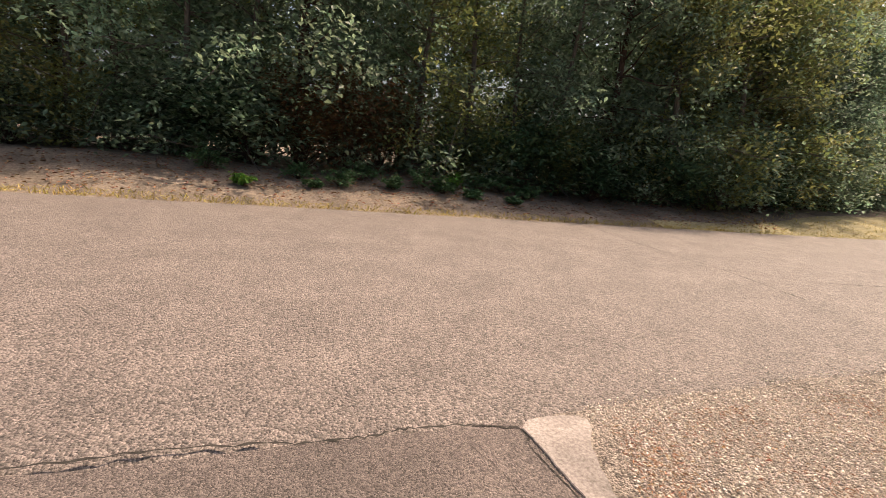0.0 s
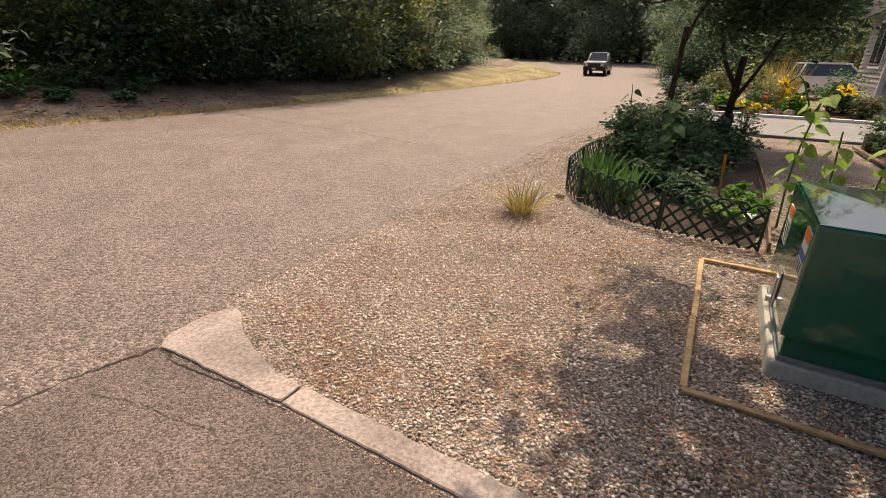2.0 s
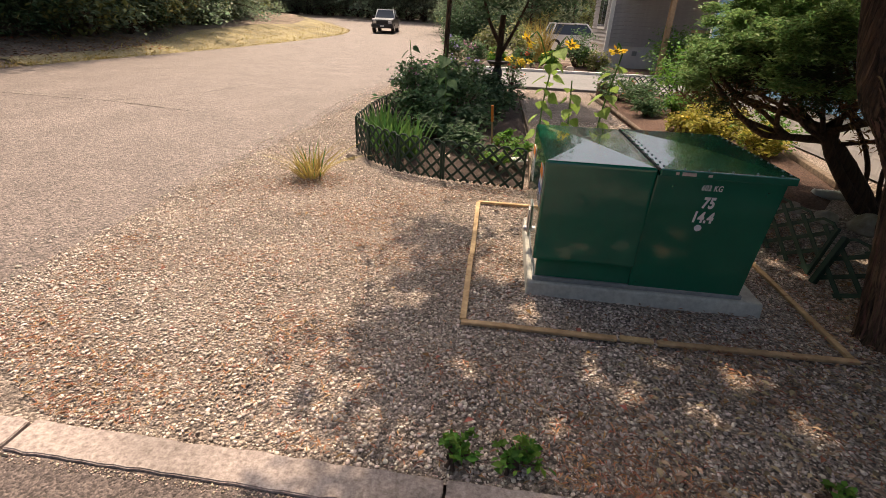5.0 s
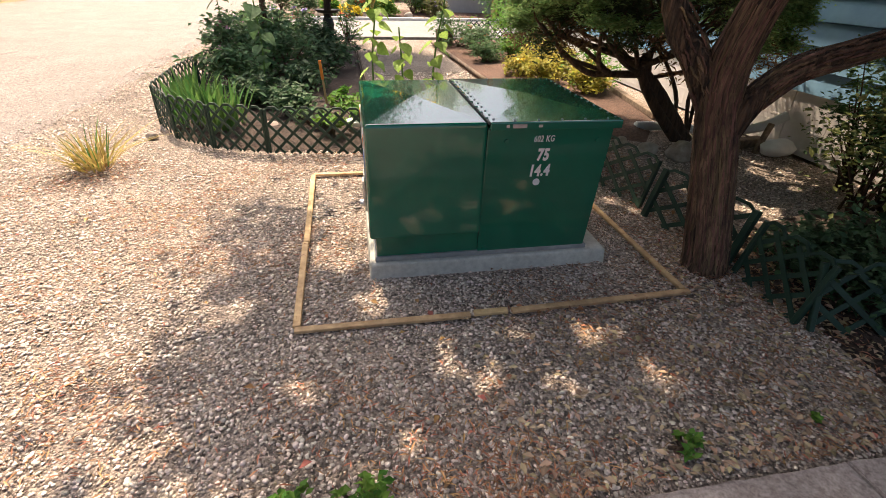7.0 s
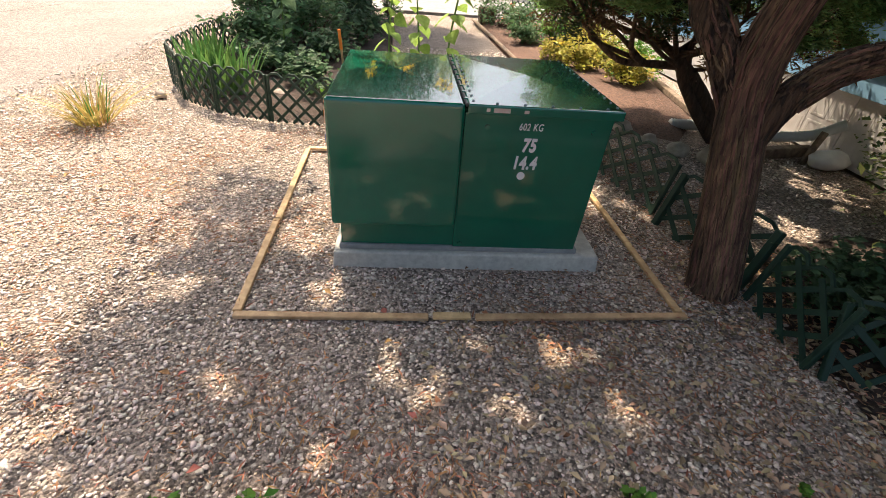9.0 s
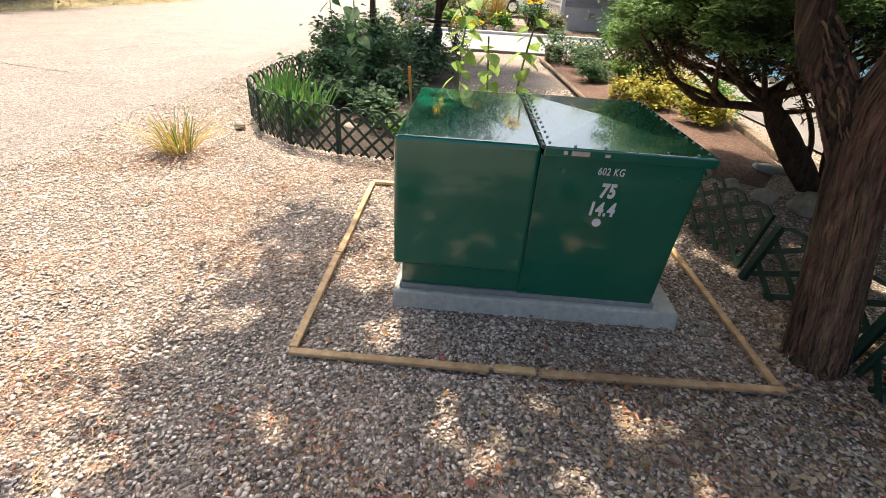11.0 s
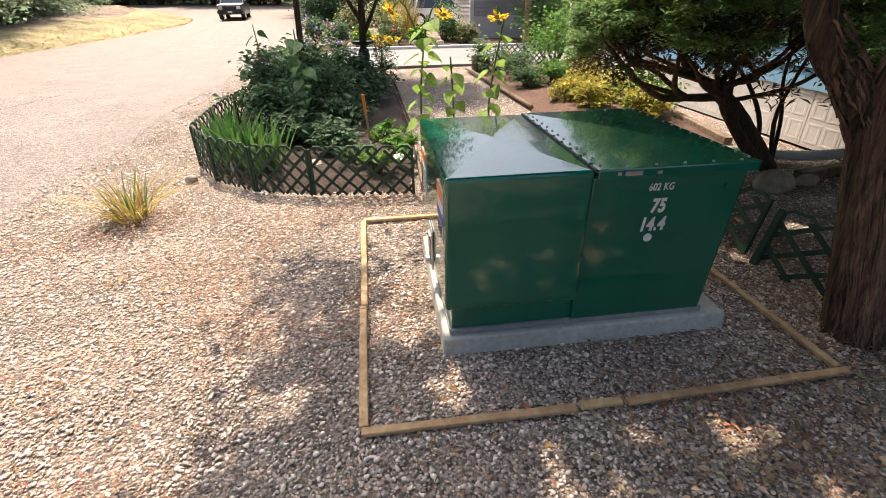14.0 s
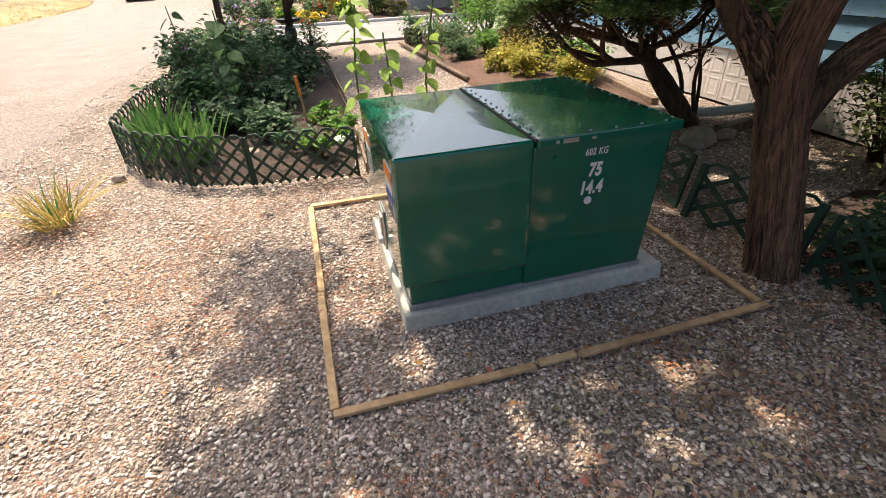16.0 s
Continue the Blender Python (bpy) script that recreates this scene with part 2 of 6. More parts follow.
M_HOSE = surf("white_corrugated_plastic", (0.62, 0.62, 0.60), (0.76, 0.76, 0.73), 8, 0.5, 0.05, stain=0.15)
M_CRACK = surf("crack_shadow_dirt", (0.02, 0.016, 0.013), (0.06, 0.05, 0.04), 30, 1.0, 0.4)
M_FLOWERY = surf("yellow_flower_petal", (0.75, 0.55, 0.02), (0.9, 0.75, 0.05), 10, 0.6, 0, island=0.25, stain=0.1)
M_FLOWERR = surf("red_flower_petal", (0.55, 0.08, 0.04), (0.75, 0.2, 0.08), 10, 0.6, 0, island=0.25, stain=0.1)


# ---- mesh helpers ----
RNG = np.random.default_rng(7)


def thing(name, label, category, at=(0, 0, 0), rz=0.0, group="", kind=""):
    ob = new(name)
    ob.empty_display_size = 0.1
    ob.matrix_world = pose(*at, 0, 0, rz)
    return tagged(ob, label, category, group, kind)


def mesh_of(name, verts, faces, material, smooth=False):
    me = bpy.data.meshes.new(name)
    me.from_pydata([tuple(v) for v in verts], [], [tuple(f) for f in faces])
    me.materials.append(material)
    if smooth:
        me.polygons.foreach_set("use_smooth", np.ones(len(me.polygons), dtype=bool))
    me.update()
    return me


def part(name, bm, material, parent=None, label="", smooth=False):
    me = bpy.data.meshes.new(name)
    if isinstance(bm, bpy.types.Mesh):
        me = bm
    else:
        bm.to_mesh(me)
        bm.free()
        me.materials.append(material)
        if smooth:
            me.polygons.foreach_set("use_smooth", np.ones(len(me.polygons), dtype=bool))
    ob = new(name, me)
    if parent is not None:
        ob.parent = parent
    return tagged(ob, label)


def box_bm(x0, x1, y0, y1, z0, z1, bevel=0.0, seg=2, taper=None):
    """A box; taper = (dx0, dx1, dy0, dy1) moves the top's sides."""
    bm = bmesh.new()
    t = taper or (0, 0, 0, 0)
    c = [(x0, y0, z0), (x1, y0, z0), (x1, y1, z0), (x0, y1, z0),
         (x0 + t[0], y0 + t[2], z1), (x1 + t[1], y0 + t[2], z1), (x1 + t[1], y1 + t[3], z1), (x0 + t[0], y1 + t[3], z1)]
    v = [bm.verts.new(p) for p in c]
    for f in ((3, 2, 1, 0), (4, 5, 6, 7), (0, 1, 5, 4), (1, 2, 6, 5), (2, 3, 7, 6), (3, 0, 4, 7)):
        bm.faces.new([v[i] for i in f])
    if bevel:
        bmesh.ops.bevel(bm, geom=bm.edges[:], offset=bevel, segments=seg, affect="EDGES", profile=0.6)
    return bm


def prism_bm(points, z0, z1, bevel=0.0):
    bm = bmesh.new()
    lo = [bm.verts.new((x, y, z0)) for x, y in points]
    hi = [bm.verts.new((x, y, z1)) for x, y in points]
    k = len(points)
    top = bm.faces.new(hi)
    bm.faces.new(lo[::-1])
    for i in range(k):
        bm.faces.new((lo[i], lo[(i + 1) % k], hi[(i + 1) % k], hi[i]))
    bmesh.ops.recalc_face_normals(bm, faces=bm.faces[:])
    if bevel:
        bmesh.ops.bevel(bm, geom=list(top.edges), offset=bevel, segments=2, affect="EDGES")
    return bm


def tube_data(path, radii, sides=10, rough=0.0, seed=0):
    """Rings along a path: verts and faces; rough adds lumps and ridges."""
    rng = np.random.default_rng(seed)
    P = [Vector(p) for p in path]
    verts, faces = [], []
    ref = Vector((0.31, 0.95, 0.1))
    ridge = rng.normal(0, 1, sides)
    for i, p in enumerate(P):
        d = (P[min(i + 1, len(P) - 1)] - P[max(i - 1, 0)]).normalized()
        a = d.cross(ref)
        a = (a if a.length > 0.05 else d.cross(Vector((1, 0, 0)))).normalized()
        b = d.cross(a)
        for k in range(sides):
            w = 2 * math.pi * k / sides
            r = radii[i] * (1 + rough * (ridge[k] * 0.6 + rng.normal(0, 0.35)))
            verts.append(p + a * (math.cos(w) * r) + b * (math.sin(w) * r))
    for i in range(len(P) - 1):
        for k in range(sides):
            q = (k + 1) % sides
            faces.append((i * sides + k, i * sides + q, (i + 1) * sides + q, (i + 1) * sides + k))
    faces.append(tuple(range(sides))[::-1])
    faces.append(tuple(range((len(P) - 1) * sides, len(P) * sides)))
    return verts, faces


def curve_pts(pts, n=12):
    """A smooth run of n+1 points through a few given ones (Catmull-Rom)."""
    P = np.array(pts, float)
    P = np.vstack([2 * P[0] - P[1], P, 2 * P[-1] - P[-2]])
    out = []
    segs = len(P) - 3
    for j in range(n + 1):
        u = j / n * segs
        i = min(int(u), segs - 1)
        t = u - i
        a, b, c, d = P[i:i + 4]
        out.append(0.5 * ((2 * b) + (c - a) * t + (2 * a - 5 * b + 4 * c - d) * t * t + (3 * b - a - 3 * c + d) * t ** 3))
    return [Vector(p) for p in out]


def tubes_mesh(name, runs, material, sides=8, rough=0.1, seed=0, smooth=True):
    """Several limbs as one mesh: each run is (points, r0, r1, steps)."""
    V, F = [], []
    for j, (pts, r0, r1, n) in enumerate(runs):
        path = curve_pts(pts, n)
        v, f = tube_data(path, [r0 + (r1 - r0) * (i / n) for i in range(n + 1)], sides, rough, seed + j)
        o = len(V)
        V += v
        F += [tuple(i + o for i in q) for q in f]
    return mesh_of(name, V, F, material, smooth)


def leaves_mesh(name, centres, size, material, rng, up=0.5, aspect=0.5, fold=0.25, spread=0.35, toward=None):
    """Small folded leaves, one at each centre. up: how far they lie flat; toward: a way that they hang or grow along."""
    c = np.asarray(centres, float)
    n = len(c)
    nor = rng.normal(0, 1, (n, 3))
    nor /= np.linalg.norm(nor, axis=1)[:, None]
    nor[:, 2] = np.abs(nor[:, 2])
    nor = nor * (1 - up) + np.array([0, 0, 1.0]) * up
    nor /= np.linalg.norm(nor, axis=1)[:, None]
    d = rng.normal(0, 1, (n, 3))
    if toward is not None:
        d = d * 0.6 + np.asarray(toward, float)
    d -= nor * np.sum(d * nor, axis=1)[:, None]
    d /= np.linalg.norm(d, axis=1)[:, None] + 1e-9
    s = np.cross(nor, d)
    L = (size * (1 + spread * rng.normal(0, 1, n)).clip(0.45, 1.9))[:, None]
    base, tip = c - d * L * 0.5, c + d * L * 0.5
    w = L * aspect * 0.5
    left = c - d * L * 0.06 - s * w + nor * L * fold * 0.5
    right = c - d * L * 0.06 + s * w + nor * L * fold * 0.5
    V = np.stack([base, right, tip, left], 1).reshape(-1, 3)
    i = np.arange(n)[:, None] * 4
    F = np.concatenate([i + [[0, 1, 2]], i + [[0, 2, 3]]], 1).reshape(-1, 3)
    me = bpy.data.meshes.new(name)
    me.vertices.add(len(V))
    me.vertices.foreach_set("co", V.ravel())
    me.loops.add(len(F) * 3)
    me.loops.foreach_set("vertex_index", F.ravel())
    me.polygons.add(len(F))
    me.polygons.foreach_set("loop_start", np.arange(len(F)) * 3)
    me.polygons.foreach_set("loop_total", np.full(len(F), 3))
    me.materials.append(material)
    me.update(calc_edges=True)
    return me


def clump_points(rng, clumps, per, radius, flat=0.7):
    """Points gathered round clump centres (N x 3), with gaps between."""
    c = np.repeat(np.asarray(clumps, float), per, 0)
    o = rng.normal(0, 1, (len(c), 3)) * radius
    o[:, 2] *= flat
    return c + o


def crown_clumps(rng, n, centre, radii, hollow=0.55, low=-1.0):
    out = []
    while len(out) < n:
        v = rng.normal(0, 1, 3)
        v /= np.linalg.norm(v)
        r = hollow + (1 - hollow) * rng.random()
        r *= 0.82 + 0.36 * rng.random()
        if v[2] < low:
            continue
        out.append(np.array(centre) + v * r * np.array(radii))
    return np.array(out)


def blades_mesh(name, n, rng, base_r, height, width, material, lean=0.5, droop=0.5):
    """Sword or grass blades from one tuft: three-piece bent strips."""
    V, F = [], []
    for j in range(n):
        a, r = rng.random() * 6.283, base_r * math.sqrt(rng.random())
        x, y = r * math.cos(a), r * math.sin(a)
        b = a + rng.normal(0, 0.7)
        h = height * (0.55 + 0.5 * rng.random())
        t = lean * rng.random()
        w = width * (0.7 + 0.5 * rng.random())
        sx, sy = -math.sin(b + 0.6) * w / 2, math.cos(b + 0.6) * w / 2
        o = len(V)
        for k, u in enumerate((0, 0.4, 0.75, 1.0)):
            out_ = h * (t * u + droop * t * u * u)
            z = h * (u - 0.45 * droop * t * u * u)
            q = (1, 0.95, 0.6, 0.04)[k]
            px, py = x + math.cos(b) * out_, y + math.sin(b) * out_
            V += [(px - sx * q, py - sy * q, z), (px + sx * q, py + sy * q, z)]
        F += [(o + i, o + i + 1, o + i + 3, o + i + 2) for i in (0, 2, 4)]
    return mesh_of(name, V, F, material)


def stones_mesh(name, xyz, size, rng, material, flat=0.6, coarse=False):
    """Many pebbles as uneven low-poly lumps in one mesh."""
    g = (1 + 5 ** 0.5) / 2
    ico = np.array([(-1, g, 0), (1, g, 0), (-1, -g, 0), (1, -g, 0), (0, -1, g), (0, 1, g), (0, -1, -g), (0, 1, -g),
                    (g, 0, -1), (g, 0, 1), (-g, 0, -1), (-g, 0, 1)]) / 1.9
    fac = np.array([(0, 11, 5), (0, 5, 1), (0, 1, 7), (0, 7, 10), (0, 10, 11), (1, 5, 9), (5, 11, 4), (11, 10, 2), (10, 7, 6), (7, 1, 8),
                    (3, 9, 4), (3, 4, 2), (3, 2, 6), (3, 6, 8), (3, 8, 9), (4, 9, 5), (2, 4, 11), (6, 2, 10), (8, 6, 7), (9, 8, 1)])
    if coarse:
        ico = np.array([(1, 0, 0), (-1, 0, 0), (0, 1, 0), (0, -1, 0), (0, 0, 1), (0, 0, -1.0)])
        fac = np.array([(0, 2, 4), (2, 1, 4), (1, 3, 4), (3, 0, 4), (2, 0, 5), (1, 2, 5), (3, 1, 5), (0, 3, 5)])
    n, nv = len(xyz), len(ico)
    s = np.asarray(size)[:, None] * np.stack([0.75 + 0.6 * rng.random(n), 0.6 + 0.4 * rng.random(n), flat * (0.6 + 0.6 * rng.random(n))], 1)
    V = ico[None] * (1 + 0.16 * rng.normal(0, 1, (n, nv, 1))) * s[:, None, :] * 0.5
    tilt = rng.normal(0, 0.3, n)
    ca, sa = np.cos(tilt)[:, None], np.sin(tilt)[:, None]
    V = np.stack([V[..., 0] * ca - V[..., 2] * sa, V[..., 1], V[..., 0] * sa + V[..., 2] * ca], 2)
    a = rng.random(n) * 6.283
    ca, sa = np.cos(a)[:, None], np.sin(a)[:, None]
    V = np.stack([V[..., 0] * ca - V[..., 1] * sa, V[..., 0] * sa + V[..., 1] * ca, V[..., 2]], 2) + np.asarray(xyz)[:, None, :]
    F = (fac[None] + (np.arange(n) * nv)[:, None, None]).reshape(-1, 3)
    me = bpy.data.meshes.new(name)
    me.vertices.add(n * nv)
    me.vertices.foreach_set("co", V.ravel())
    me.loops.add(len(F) * 3)
    me.loops.foreach_set("vertex_index", F.ravel())
    me.polygons.add(len(F))
    me.polygons.foreach_set("loop_start", np.arange(len(F)) * 3)
    me.polygons.foreach_set("loop_total", np.full(len(F), 3))
    me.materials.append(material)
    me.update(calc_edges=True)
    return me


# ---- the ground ----
def rise(x, y):
    """Height of the land: level round the lot, climbing along the road and up the wooded bank."""
    z = 0.0
    if y > 15:
        z += 0.00068 * (min(y, 42) - 15) ** 2 + 0.0367 * max(0.0, min(y, 70) - 42)
    edge = road_edges(y)[0]
    if x < edge:
        z += min(0.75, 0.17 * (edge - x)) * (1 + 0.1 * math.sin(y * 0.7))
    return z


def road_mid(y):
    """The road runs straight, then bends to the left up the hill."""
    return -7.85 - (0.0 if y < 33 else 0.020 * (y - 33) ** 2)


def road_edges(y):
    w = 4.8 + (0.0 if y < 30 else min(3.0, 0.004 * (y - 30) ** 2))
    return road_mid(y) - w, road_mid(y) + w


def axis(stops):
    out = []
    for a, b, step in stops:
        out += list(np.arange(a, b, step))
    return out + [stops[-1][1]]


def ground_sheet():
    xs = axis([(-900, -120, 120), (-120, -40, 10), (-40, -18, 2), (-18, 6, 0.75), (6, 40, 5), (40, 900, 120)])
    ys = axis([(-900, -60, 120), (-60, -16, 6), (-16, 60, 1.5), (60, 110, 5), (110, 900, 110)])
    V = [(x, y, rise(x, y) - 0.05 + (0.06 * noise.noise(Vector((x * 0.9, y * 0.9, 0))) if x < -13.2 else 0)) for y in ys for x in xs]
    k = len(xs)
    F = [(j * k + i, j * k + i + 1, (j + 1) * k + i + 1, (j + 1) * k + i) for j in range(len(ys) - 1) for i in range(k - 1)]
    tagged(new("ground", mesh_of("ground", V, F, M_LITTER, True)), "dry leaf litter and bare earth under the trees", "ground", kind="structure")


def road_sheet():
    ys = axis([(-70, -12, 4), (-12, 14, 0.12), (14, 60, 0.8)])
    V, F = [], []
    us = [0.0, 0.012, 0.03] + list(np.linspace(0.08, 0.92, 9)) + [0.97, 0.988, 1.0]
    cols = len(us)
    for y in ys:
        a, b = road_edges(y)
        if y < 16:
            b += 0.07 * noise.noise(Vector((y * 1.1, 3.3, 0))) + 0.03 * noise.noise(Vector((y * 6.0, 8.1, 0)))
            b += 0.12 * min(1.0, max(0.0, 0.2 - y))
            a += 0.10 * noise.noise(Vector((y * 0.9, 13.3, 0))) + 0.04 * noise.noise(Vector((y * 5.0, 1.1, 0)))
        for i in range(cols):
            u = us[i]
            x = a + (b - a) * u
            crown = 0.02 * math.sin(math.pi * u)
            edge = -0.03 if i in (0, cols - 1) else 0.0
            V.append((x, y, rise(max(x, a + 0.01), y) + crown + edge - 0.004))
    for j in range(len(ys) - 1):
        for i in range(cols - 1):
            F.append((j * cols + i, j * cols + i + 1, (j + 1) * cols + i + 1, (j + 1) * cols + i))
    road = tagged(new("road", mesh_of("road", V, F, M_ROAD, True)), "sun-bleached chip-seal road with pale gravelly edges", "road", kind="structure")
    return road


ground_sheet()
road = road_sheet()


def worn(points, amount=0.006, step=0.045):
    """An outline broken up like old concrete."""
    out = []
    for (ax, ay), (bx, by) in zip(points, points[1:] + points[:1]):
        n = max(1, int(math.hypot(bx - ax, by - ay) / step))
        for i in range(n):
            u = i / n
            x, y = ax + (bx - ax) * u, ay + (by - ay) * u
            out.append((x + amount * noise.noise(Vector((x * 17, y * 17, 1))), y + 1.5 * amount * noise.noise(Vector((x * 17, y * 17, 5)))))
    return out


def crack(name, pts, width, seed, z=0.003):
    """A jagged open crack with its dirt, as a thin ragged strip."""
    rng = np.random.default_rng(seed)
    path = curve_pts([(*p, 0) for p in pts], int(14 * len(pts)))
    V, F = [], []
    for i, p in enumerate(path):
        d = (path[min(i + 1, len(path) - 1)] - path[max(0, i - 1)]).normalized()
        s = Vector((-d.y, d.x, 0))
        o = rng.normal(0, width * 0.8)
        w = width * (0.25 + rng.random())
        zz = rise(p.x, p.y) + z + (0.02 * math.sin(math.pi * min(1, max(0, (p.x + 12.65) / 9.6))) if p.x < -3 else 0.012)
        V += [(p.x + s.x * (o - w), p.y + s.y * (o - w), zz), (p.x + s.x * (o + w), p.y + s.y * (o + w), zz)]
    F = [(2 * i, 2 * i + 2, 2 * i + 3, 2 * i + 1) for i in range(len(path) - 1)]
    return part(name, mesh_of(name, V, F, M_CRACK), None, road, "narrow dark crack across the road")


crack("crack", [(-12.2, 5.6), (-9.5, 5.1), (-7.05, 4.95), (-5.2, 4.6)], 0.012, 3)
crack("crack", [(-8.6, 3.2), (-8.2, 3.9), (-7.05, 4.95), (-6.2, 6.4), (-5.9, 8.0)], 0.010, 4)

# own driveway of old dark asphalt, where the camera starts
dpts = [(-2.93, -14), (6.5, -14), (6.5, -1.49), (-1.0, -1.49), (-2.2, -1.5), (-2.62, -1.52), (-2.9, -1.5)]
for j in range(18):
    y = -1.62 - j * 0.7
    dpts.append((-2.93 + 0.05 * noise.noise(Vector((y * 2.0, 0, 5))), y))
drive = tagged(new("driveway", mesh_of("driveway", [(x, y, 0.012) for x, y in dpts], [tuple(range(len(dpts)))], M_DRIVE)),
               "worn dark grey asphalt driveway meeting the road", "driveway", kind="structure")
for j, pts in enumerate(([(-2.93, -5.0), (-3.0, -3.6), (-2.93, -2.7), (-2.97, -2.15), (-2.87, -1.6), (-2.72, -1.58)],
                         [(-2.72, -1.60), (-2.45, -1.575), (-2.2, -1.55), (-1.9, -1.535)],
                         [(-2.75, -1.95), (-2.5, -1.86), (-2.3, -1.84), (-2.05, -1.78)])):
    cr = crack("crack", pts, (0.011, 0.004, 0.0018)[j], 11 + j, 0.004)
    cr.parent = drive

# kerb of cast pieces with a flared end at the road
kerb = thing("kerb", "low weathered concrete kerb with a flared end", "kerb", kind="structure")
FL = [(-2.84, -1.555), (-2.64, -1.55), (-2.41, -1.54), (-2.16, -1.53), (-1.955, -1.518), (-1.965, -1.385), (-2.1, -1.382), (-2.24, -1.355),
      (-2.40, -1.30), (-2.53, -1.255), (-2.66, -1.18), (-2.76, -1.105), (-2.86, -1.07), (-2.915, -1.12), (-2.945, -1.32), (-2.92, -1.5)]
part("kerb_stone", prism_bm(worn(FL, 0.012), -0.06, 0.027, 0.004), M_KERB, kerb, "flared kerb end with chipped edges")
x = -1.945
for w in (1.62, 1.9, 1.9, 1.9):
    part("kerb_stone", prism_bm(worn([(x, -1.517), (x + w, -1.517), (x + w, -1.378), (x, -1.378)], 0.006), -0.06, 0.025, 0.004), M_KERB, kerb)
    x += w + 0.012

# gravel lot
def lot_sheet():
    xs, ys = np.arange(-3.2, 4.16, 0.15), np.arange(-1.38, 10.3, 0.15)
    V, F, ok = [], [], {}
    for j, y in enumerate(ys):
        for i, x in enumerate(xs):
            z = -0.003 + 0.012 * noise.noise(Vector((x * 1.7, y * 1.7, 2))) + 0.007 * noise.noise(Vector((x * 7, y * 7, 5)))
            if x < -2.9:
                z -= 0.25 * (-2.9 - x) ** 1.0 * 0.2
            V.append((x, y, z))
    k = len(xs)
    for j in range(len(ys) - 1):
        for i in range(k - 1):
            cx, cy = xs[i] + 0.075, ys[j] + 0.075
            if cx < -3.1 and cy < -1.03:
                continue
            F.append((j * k + i, j * k + i + 1, (j + 1) * k + i + 1, (j + 1) * k + i))
    return tagged(new("gravel_lot", mesh_of("gravel_lot", V, F, M_GRAVEL, True)), "pale pinkish gravel verge beside the road", "gravel", kind="structure")


lot_sheet()


def gravel_stones():
    rng = np.random.default_rng(21)
    big, small = [], []
    for x0, x1, y0, y1, n, k, s in ((-3.1, 2.1, -1.36, 0.8, 27000, 36000, 0.0178), (-3.2, 2.1, 0.8, 2.6, 13000, 17000, 0.0205), (-3.3, -0.2, 2.6, 5.5, 5200, 6000, 0.028),
                                    (-3.4, -2.3, 5.5, 10, 1000, 2000, 0.036), (2.0, 4.1, -1.36, 3.4, 6000, 8000, 0.024), (-3.5, -2.9, -0.9, 10, 1300, 3000, 0.022), (0.2, 1.9, 2.6, 6, 1800, 2000, 0.032)):
        for store, m, sc in ((big, n, s), (small, k, s * 0.55)):
            x, y = x0 + (x1 - x0) * rng.random(m), y0 + (y1 - y0) * rng.random(m)
            keep = ~((x > 0.0) & (x < 1.38) & (y > 0) & (y < 1.08))
            keep &= ~((x < -1.9) & (y < -1.36 + 0.36 * np.clip((-1.9 - x) / 0.75, 0, 1)))
            keep &= ~((x > -1.9) & (y > 2.4) & (x < 0.2) & (y < 9))
            keep &= ~((x < -3.02) & (rng.random(m) > 0.42))
            keep &= ~((x > 2.1) & (x < 3.5) & (y > 2.1) & (y < 3.5))
            x, y = x[keep], y[keep]
            z = np.array([0.0 + 0.012 * noise.noise(Vector((a * 1.7, b * 1.7, 2))) for a, b in zip(x, y)])
            z = np.where(x < -2.95, 0.0, z) + (0.002 * rng.random(len(x)) if store is big else 0.0)
            store.append((np.stack([x, y, z], 1), sc * (0.5 + 0.95 * rng.random(len(x)) ** 2.4)))
    m = 2600
    x, y = -2.7 + 6.5 * rng.random(m), -1.528 - 0.03 * rng.random(m) ** 2
    small.append((np.stack([x, y, np.full(m, 0.014)], 1), 0.005 + 0.009 * rng.random(m) ** 2))
    for store, name, label in ((big, "gravel", "loose beige and grey gravel stones"), (small, "fine_gravel", "fine beige and rust-coloured gravel grit")):
        P, S = np.concatenate([o[0] for o in store]), np.concatenate([o[1] for o in store])
        tagged(new(name, stones_mesh(name, P, S, rng, M_STONE if store is big else M_GRIT, 0.5, store is small)), label, "gravel", kind="stuff")
    n = 42000
    x, y = -2.85 + 5.4 * rng.random(n), -1.34 + 3.4 * rng.random(n) ** 1.5
    patch = np.array([noise.noise(Vector((a * 1.3, b * 1.6, 7))) for a, b in zip(x, y)])
    keep = ~((x > -0.02) & (x < 1.4) & (y > -0.02) & (y < 1.1)) & (patch + 0.3 * rng.normal(0, 1, n) > 0.22 - 0.14 * np.clip(x - 0.2, 0, 2))
    keep &= ~((x < -1.9) & (y < -1.36 + 0.36 * np.clip((-1.9 - x) / 0.75, 0, 1)))
    c = np.stack([x[keep], y[keep], 0.014 + 0.012 * rng.random(keep.sum())], 1)
    tagged(new("fallen_needles", leaves_mesh("fallen_needles", c, 0.030, M_RUST, rng, 0.8, 0.14, 0.2)), "rust-brown dry needles strewn over the gravel", "leaves", kind="stuff")
    n = 6500
    x, y = 0.4 + 3.4 * rng.random(n), -1.34 + 1.5 * rng.random(n) ** 1.4
    keep = ~((x < 1.66) & (y > -0.42)) & (rng.random(n) < 0.25 + 0.25 * (x - 0.4))
    c = np.stack([x[keep], y[keep], 0.02 + 0.012 * rng.random(keep.sum())], 1)
